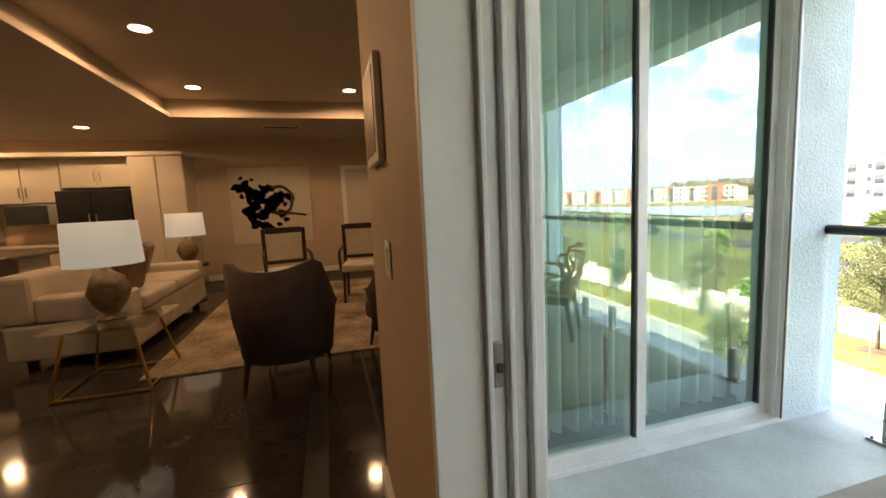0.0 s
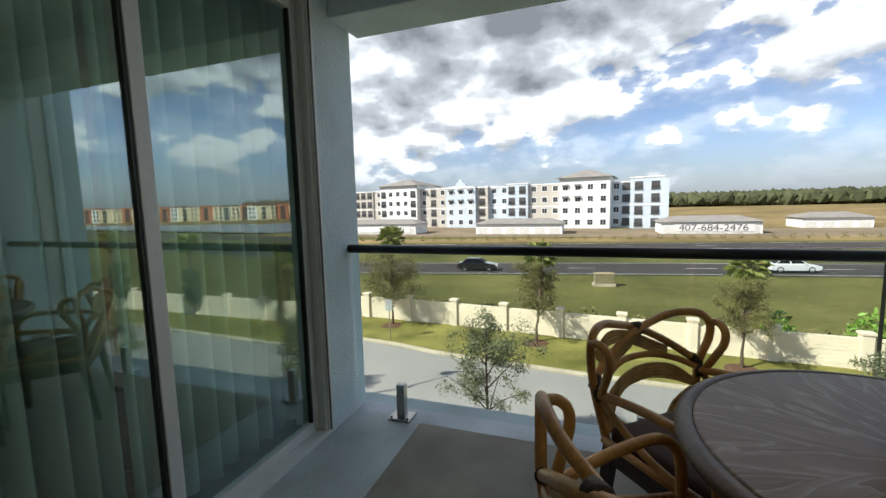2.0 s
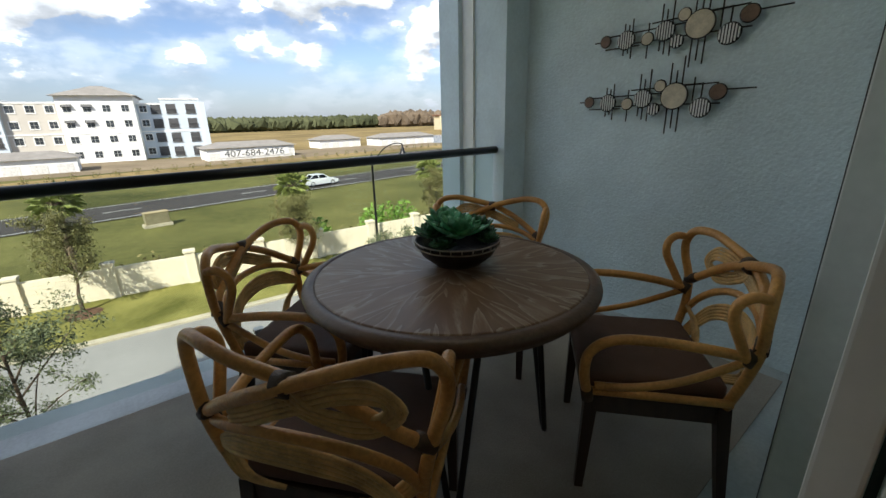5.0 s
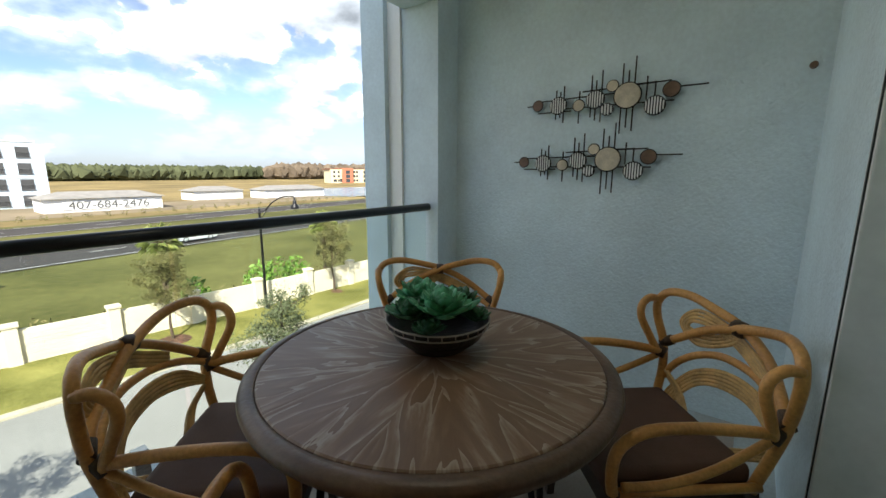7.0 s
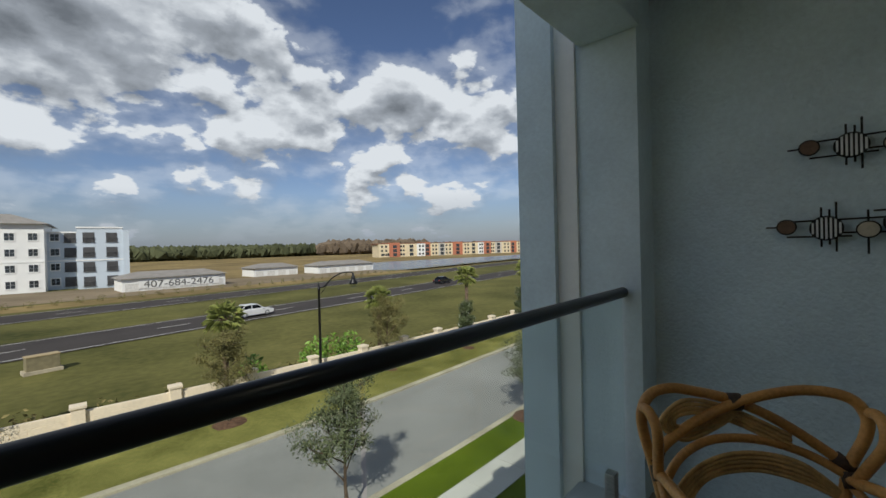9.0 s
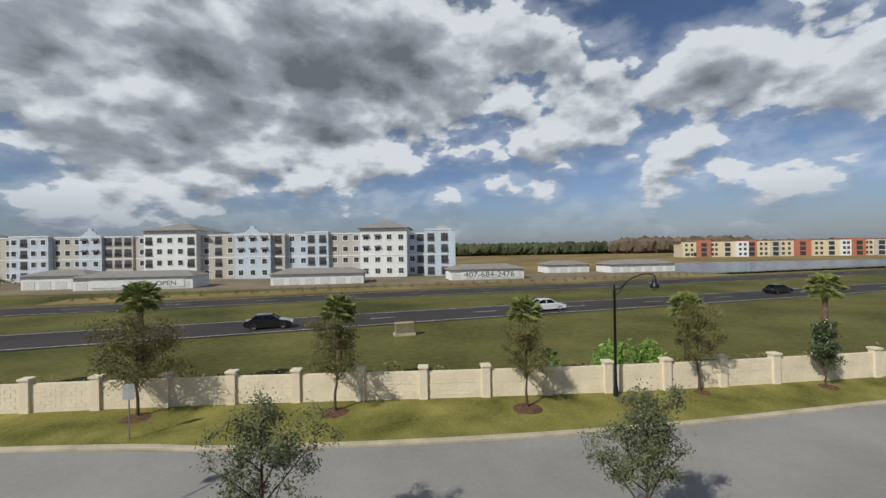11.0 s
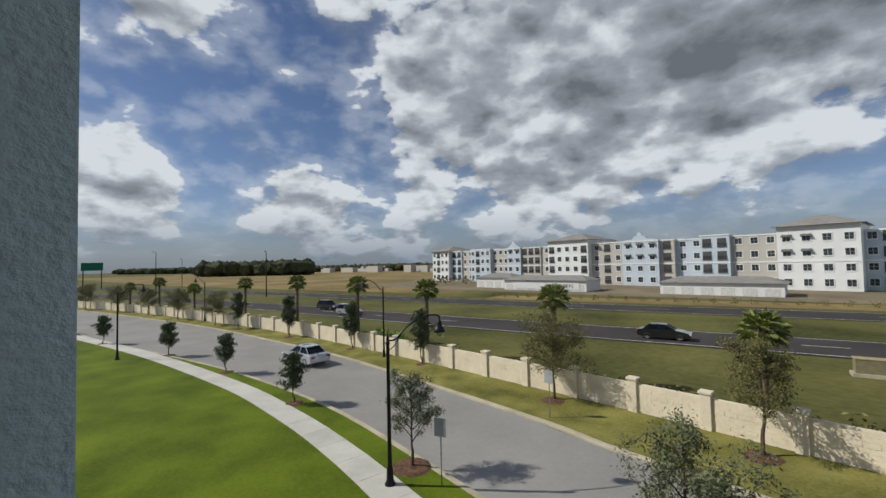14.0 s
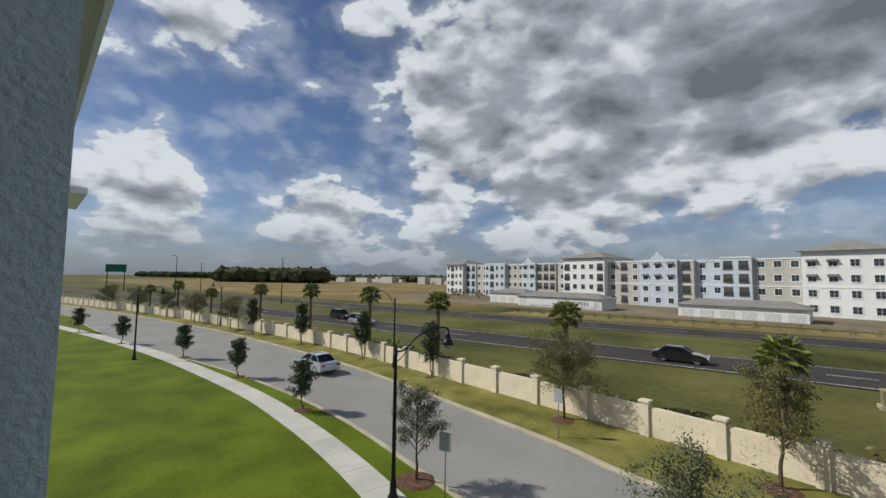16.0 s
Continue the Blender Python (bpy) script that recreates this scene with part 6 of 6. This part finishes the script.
def sofa():
    s = thing("sofa", pose(-4.6, -1.75, .003), "long cream linen sofa with cushions, back to the kitchen", "sofa")
    part("base", bx(bmesh.new(), (-1.15, -.5, .10), (1.15, .48, .42), .04, 3), LINEN, s)
    part("backrest", bx(bmesh.new(), (-1.15, -.52, .42), (1.15, -.26, .86), .06, 3), LINEN, s)
    for x in (-1.15, .93):
        part("armrest", bx(bmesh.new(), (x, -.26, .42), (x + .22, .48, .66), .05, 3), LINEN, s)
    for x in (-.91, .02):
        part("seat_cushion", bx(bmesh.new(), (x, -.25, .42), (x + .88, .50, .56), .05, 3), LINEN, s)
    for x in (-1.0, 1.0):
        for y in (-.4, .38):
            part("foot", bx(bmesh.new(), (x - .03, y - .03, 0), (x + .03, y + .03, .10)), DARKWOOD, s)


sofa()
for x, y, rz, mm, lb in ((-4.0, -1.70, 20, LINEN, "plump cream cushion on the sofa"), (-3.85, -1.45, -14, BRONZE, "tan patterned cushion on the sofa"), (-4.9, -1.72, 8, BRONZE, "tan patterned cushion on the sofa")):
    b = bx(bmesh.new(), (-.24, -.08, -.22), (.24, .08, .22), .075, 4)
    o = tagged(part("cushion", b, mm, None, "", True), lb, "cushion", "sofa cushions")
    o.matrix_basis = pose(x, y, .80, -18, 0, rz)


def side_table():
    t = thing("side_table", pose(-2.95, -1.2, .003, 0, 0, 0), "gold framed side table with clear glass top", "side table")
    part("glass_top", bx(bmesh.new(), (-.36, -.36, .50), (.36, .36, .515), .004), GLASS_TABLE, t, "clear glass top")
    for sx in (-.32, .32):
        b = bmesh.new()
        for p0, p1 in (((sx, -.32, .012), (sx, .32, .012)), ((sx, .32, .012), (sx * .75, .22, .49)), ((sx, -.32, .012), (sx * .75, -.22, .49)), ((sx * .75, -.22, .49), (sx * .75, .22, .49))):
            tube(b, [p0, p1], .012, 6)
        part("frame", b, GOLD, t, "angled gold bar frame")
    for sy in (-.3, .3):
        b = bmesh.new()
        tube(b, [(-.32, sy, .012), (.32, sy, .012)], .012, 6)
        part("stretcher", b, GOLD, t)


side_table()


def table_lamp(x, y, z, label, h=.42, r=.26):
    l = thing("table_lamp", pose(x, y, z), label, "table lamp", "lamps with drum shades")
    b = bmesh.new()
    lathe(b, ((0.0, 0.0), (.10, 0.0), (.10, .02), (.05, .04), (.11, .12), (.15, .22), (.11, .34), (.03, .40), (.015, h + .1)), 24)
    part("base", b, BRONZE, l, "ribbed bronze lamp base", True)
    b = bmesh.new()
    lathe(b, ((r * .94, h + .36), (r, h + .02), (r - .01, h + .02), (r * .94 - .01, h + .36)), 32)
    part("shade", b, SHADE, l, "white drum shade", True)


table_lamp(-2.98, -1.22, .518, "bronze table lamp with white drum shade, on glass")
st = thing("end_table", pose(-6.1, -1.55, .003), "small dark round end table", "side table")
b = bmesh.new()
lathe(b, ((0.0, .56), (.26, .56), (.26, .53), (.03, .52), (.03, .03), (.18, .02), (.18, 0.0)), 24)
part("stand", b, DARKWOOD, st)
table_lamp(-6.1, -1.55, .563, "bronze table lamp with white drum shade, on end table")


def kitchen():
    k = thing("kitchen_cabinet", pose(FX, 0, 0), "cream tall and wall kitchen cabinets with steel pulls", "cabinet")
    for y0, y1, z0, z1, dp in ((-2.68, -1.85, .1, 2.35, .62), (-3.75, -2.70, 1.85, 2.35, .40), (-4.85, -3.77, 1.62, 2.35, .36), (-5.6, -4.87, 1.0, 2.35, .36)):
        body = part("body", bx(bmesh.new(), (.004, y0, z0), (dp, y1, z1), .005), CAB, k)
        n = 2
        for i in range(n):
            a, c = y0 + (y1 - y0) * i / n + .012, y0 + (y1 - y0) * (i + 1) / n - .012
            dr = part("door", bx(bmesh.new(), (dp + .001, a, z0 + .015), (dp + .022, c, z1 - .015), .006), CAB, body)
            part("handle", bx(bmesh.new(), (dp + .03, (c - .04 if i == 0 else a + .025), z0 + .1), (dp + .045, (c - .025 if i == 0 else a + .04), z0 + .26)), STEEL, dr)
    part("cornice", bx(bmesh.new(), (.004, -5.6, 2.352), (.66, -1.83, 2.42), .012), CAB, k)
    for y0, y1 in ((-5.6, -3.77),):
        body = part("base_unit", bx(bmesh.new(), (.004, y0, .0), (.60, y1, .88), .005), CAB, k)
        for i in range(3):
            a = y0 + (y1 - y0) * i / 3
            part("door", bx(bmesh.new(), (.601, a + .01, .1), (.622, a + (y1 - y0) / 3 - .01, .86), .006), CAB, body)
    tagged(box("worktop", (FX + .004, -5.6, .882), (FX + .64, -3.77, .92), CAB, None, .004), "pale stone kitchen worktop", "worktop")
    m = thing("microwave", pose(FX, 0, 0), "dark built-in microwave over the worktop", "microwave")
    part("case", bx(bmesh.new(), (.004, -4.6, 1.25), (.40, -3.80, 1.60), .01), STEEL, m)
    part("door", bx(bmesh.new(), (.402, -4.58, 1.27), (.415, -4.0, 1.58), .004), GASKET, m, "black glass door")
    f = thing("refrigerator", pose(FX, 0, 0), "dark steel double-door refrigerator", "refrigerator")
    part("case", bx(bmesh.new(), (.004, -3.72, .02), (.68, -2.72, 1.80), .01), GASKET, f)
    for y0, y1 in ((-3.71, -3.23), (-3.21, -2.73)):
        dd = part("door", bx(bmesh.new(), (.682, y0, .05), (.72, y1, 1.79), .008), IRON, f)
        part("handle", bx(bmesh.new(), (.735, (y1 - .05 if y0 < -3.5 else y0 + .03), .7), (.75, (y1 - .03 if y0 < -3.5 else y0 + .05), 1.4)), STEEL, dd)


kitchen()
isl = thing("kitchen_island", pose(-5.6, -4.15, .003), "kitchen island with pale overhanging top", "kitchen island")
part("body", bx(bmesh.new(), (-.3, -1.2, 0), (.3, 1.0, .88), .005), CAB, isl)
part("worktop", bx(bmesh.new(), (-.4, -1.3, .88), (.65, 1.15, .92), .006), mat("dark_stone_top", (.10, .08, .065), .15), isl)
for y in (-4.9, -4.2, -3.5):
    s = thing("bar_stool", pose(-4.75, y, .003), "dark red bar stool on a chrome pedestal", "bar stool", "stools at the island")
    b = bmesh.new()
    lathe(b, ((0.0, 0.0), (.20, 0.0), (.19, .02), (.03, .04), (.025, .58), (0.0, .58)), 20)
    part("pedestal", b, CHROME, s, smooth=True)
    part("seat", bx(bmesh.new(), (-.2, -.2, .58), (.2, .2, .65), .03, 3), REDV, s)
    part("backrest", bx(bmesh.new(), (.17, -.2, .66), (.21, .2, .86), .02, 3), REDV, s)
pl = thing("pendant_lamp", pose(-5.4, -4.6, 2.70), "warm glowing drum pendant over the island", "pendant lamp")
b = bmesh.new()
lathe(b, ((.22, -.95), (.22, -.65), (0.0, -.65)), 24)
part("shade", b, glowing("pendant_glow", (1, .66, .3), 0.6), pl)
b = bmesh.new()
tube(b, [(0, 0, -.65), (0, 0, 0)], .006, 6)
part("cord", b, GASKET, pl)


def painting():
    """Large cream canvas with dark splashes, built as raised daubs."""
    p = thing("abstract_painting", pose(FX + .005, -.53, 1.42), "large cream canvas with dark brown abstract splashes", "painting")
    part("canvas", bx(bmesh.new(), (0, -.75, -.75), (.03, .75, .75), .004), CAB, p)
    rng_ = random.Random(21)
    for name, n, mm, cx, cz, sx, sz in (("brown_splash", 34, DISC_BROWN, -.22, -.05, .20, .38), ("tan_splash", 22, BRONZE, -.05, .05, .22, .22), ("dark_splash", 16, BIND, -.42, .38, .20, .14), ("dark_splash", 8, BIND, -.05, -.42, .16, .10)):
        for i in range(n):
            b_ = bmesh.new()
            y, z, r = cx + rng_.gauss(0, sx * .7), cz + rng_.gauss(0, sz * .7), rng_.uniform(.03, .11)
            y, z = max(-.62, min(.62, y)), max(-.62, min(.62, z))
            k = rng_.randrange(7, 12)
            x_ = .0305 + .0005 * i + (.018 if mm is BRONZE else .03 if mm is BIND else 0)
            vs = [b_.verts.new((x_, y + r * rng_.uniform(.5, 1.3) * math.cos(2 * math.pi * j / k), z + r * rng_.uniform(.5, 1.3) * math.sin(2 * math.pi * j / k))) for j in range(k)]
            b_.faces.new(vs)
            bmesh.ops.solidify(b_, geom=list(b_.faces), thickness=.0004)
            part(name, b_, mm, p)
    b_ = bmesh.new()
    tube(b_, [(.055, .16 + .24 * math.cos(a_) * (1 + .06 * math.sin(5 * a_)), .10 + .27 * math.sin(a_)) for a_ in np.linspace(-2.2, 2.2, 24)], .028, 6)
    tube(b_, catmull([(.055, .02, -.14), (.055, .3, -.16), (.055, .64, -.22)], 5), .02, 6)
    part("dark_ring", b_, BIND, p, "dark painted ring stroke")


painting()
dr = thing("door_3", pose(FX, 1.35, 0), "pale panelled interior door in a white frame", "door", kind="structure")
part("door_leaf", bx(bmesh.new(), (.003, -.42, .01), (.035, .42, 2.1), .004), CAB, dr)
for y in (-.50, .42):
    part("door_frame", bx(bmesh.new(), (.002, y, 0), (.045, y + .08, 2.18), .004), WHITE, dr)
part("door_frame", bx(bmesh.new(), (.002, -.42, 2.1), (.045, .42, 2.18), .004), WHITE, dr)
pf = thing("picture_frame", pose(-.55, .691, 1.62), "small white framed picture on the beige wall", "picture")
part("frame", bx(bmesh.new(), (-.15, -.022, -.16), (.15, 0, .16), .006), WHITE, pf)
part("print", bx(bmesh.new(), (-.12, -.0245, -.13), (.12, -.0225, .13)), BRONZE, pf)
sw = thing("light_switch", pose(-.45, .691, 1.15), "white double light switch plate", "light switch")
part("plate", bx(bmesh.new(), (-.05, -.006, -.06), (.05, 0, .06), .002), WHITE, sw)
part("rocker", bx(bmesh.new(), (-.02, -.011, -.035), (.02, -.006, .035), .002), WHITE, sw)
so = thing("wall_socket", pose(-.3, .691, .30), "white wall socket plate", "socket")
part("plate", bx(bmesh.new(), (-.035, -.006, -.06), (.035, 0, .06), .002), WHITE, so)
vent = thing("ceiling_vent", pose(-6.6, -.1, 2.70), "dark slotted ceiling vent", "vent")
part("frame", bx(bmesh.new(), (-.08, -.3, -.012), (.08, .3, 0)), CAB, vent)
for i in range(4):
    part("slat", bx(bmesh.new(), (-.06 + i * .033, -.27, -.016), (-.045 + i * .033, .27, -.012)), GASKET, vent)
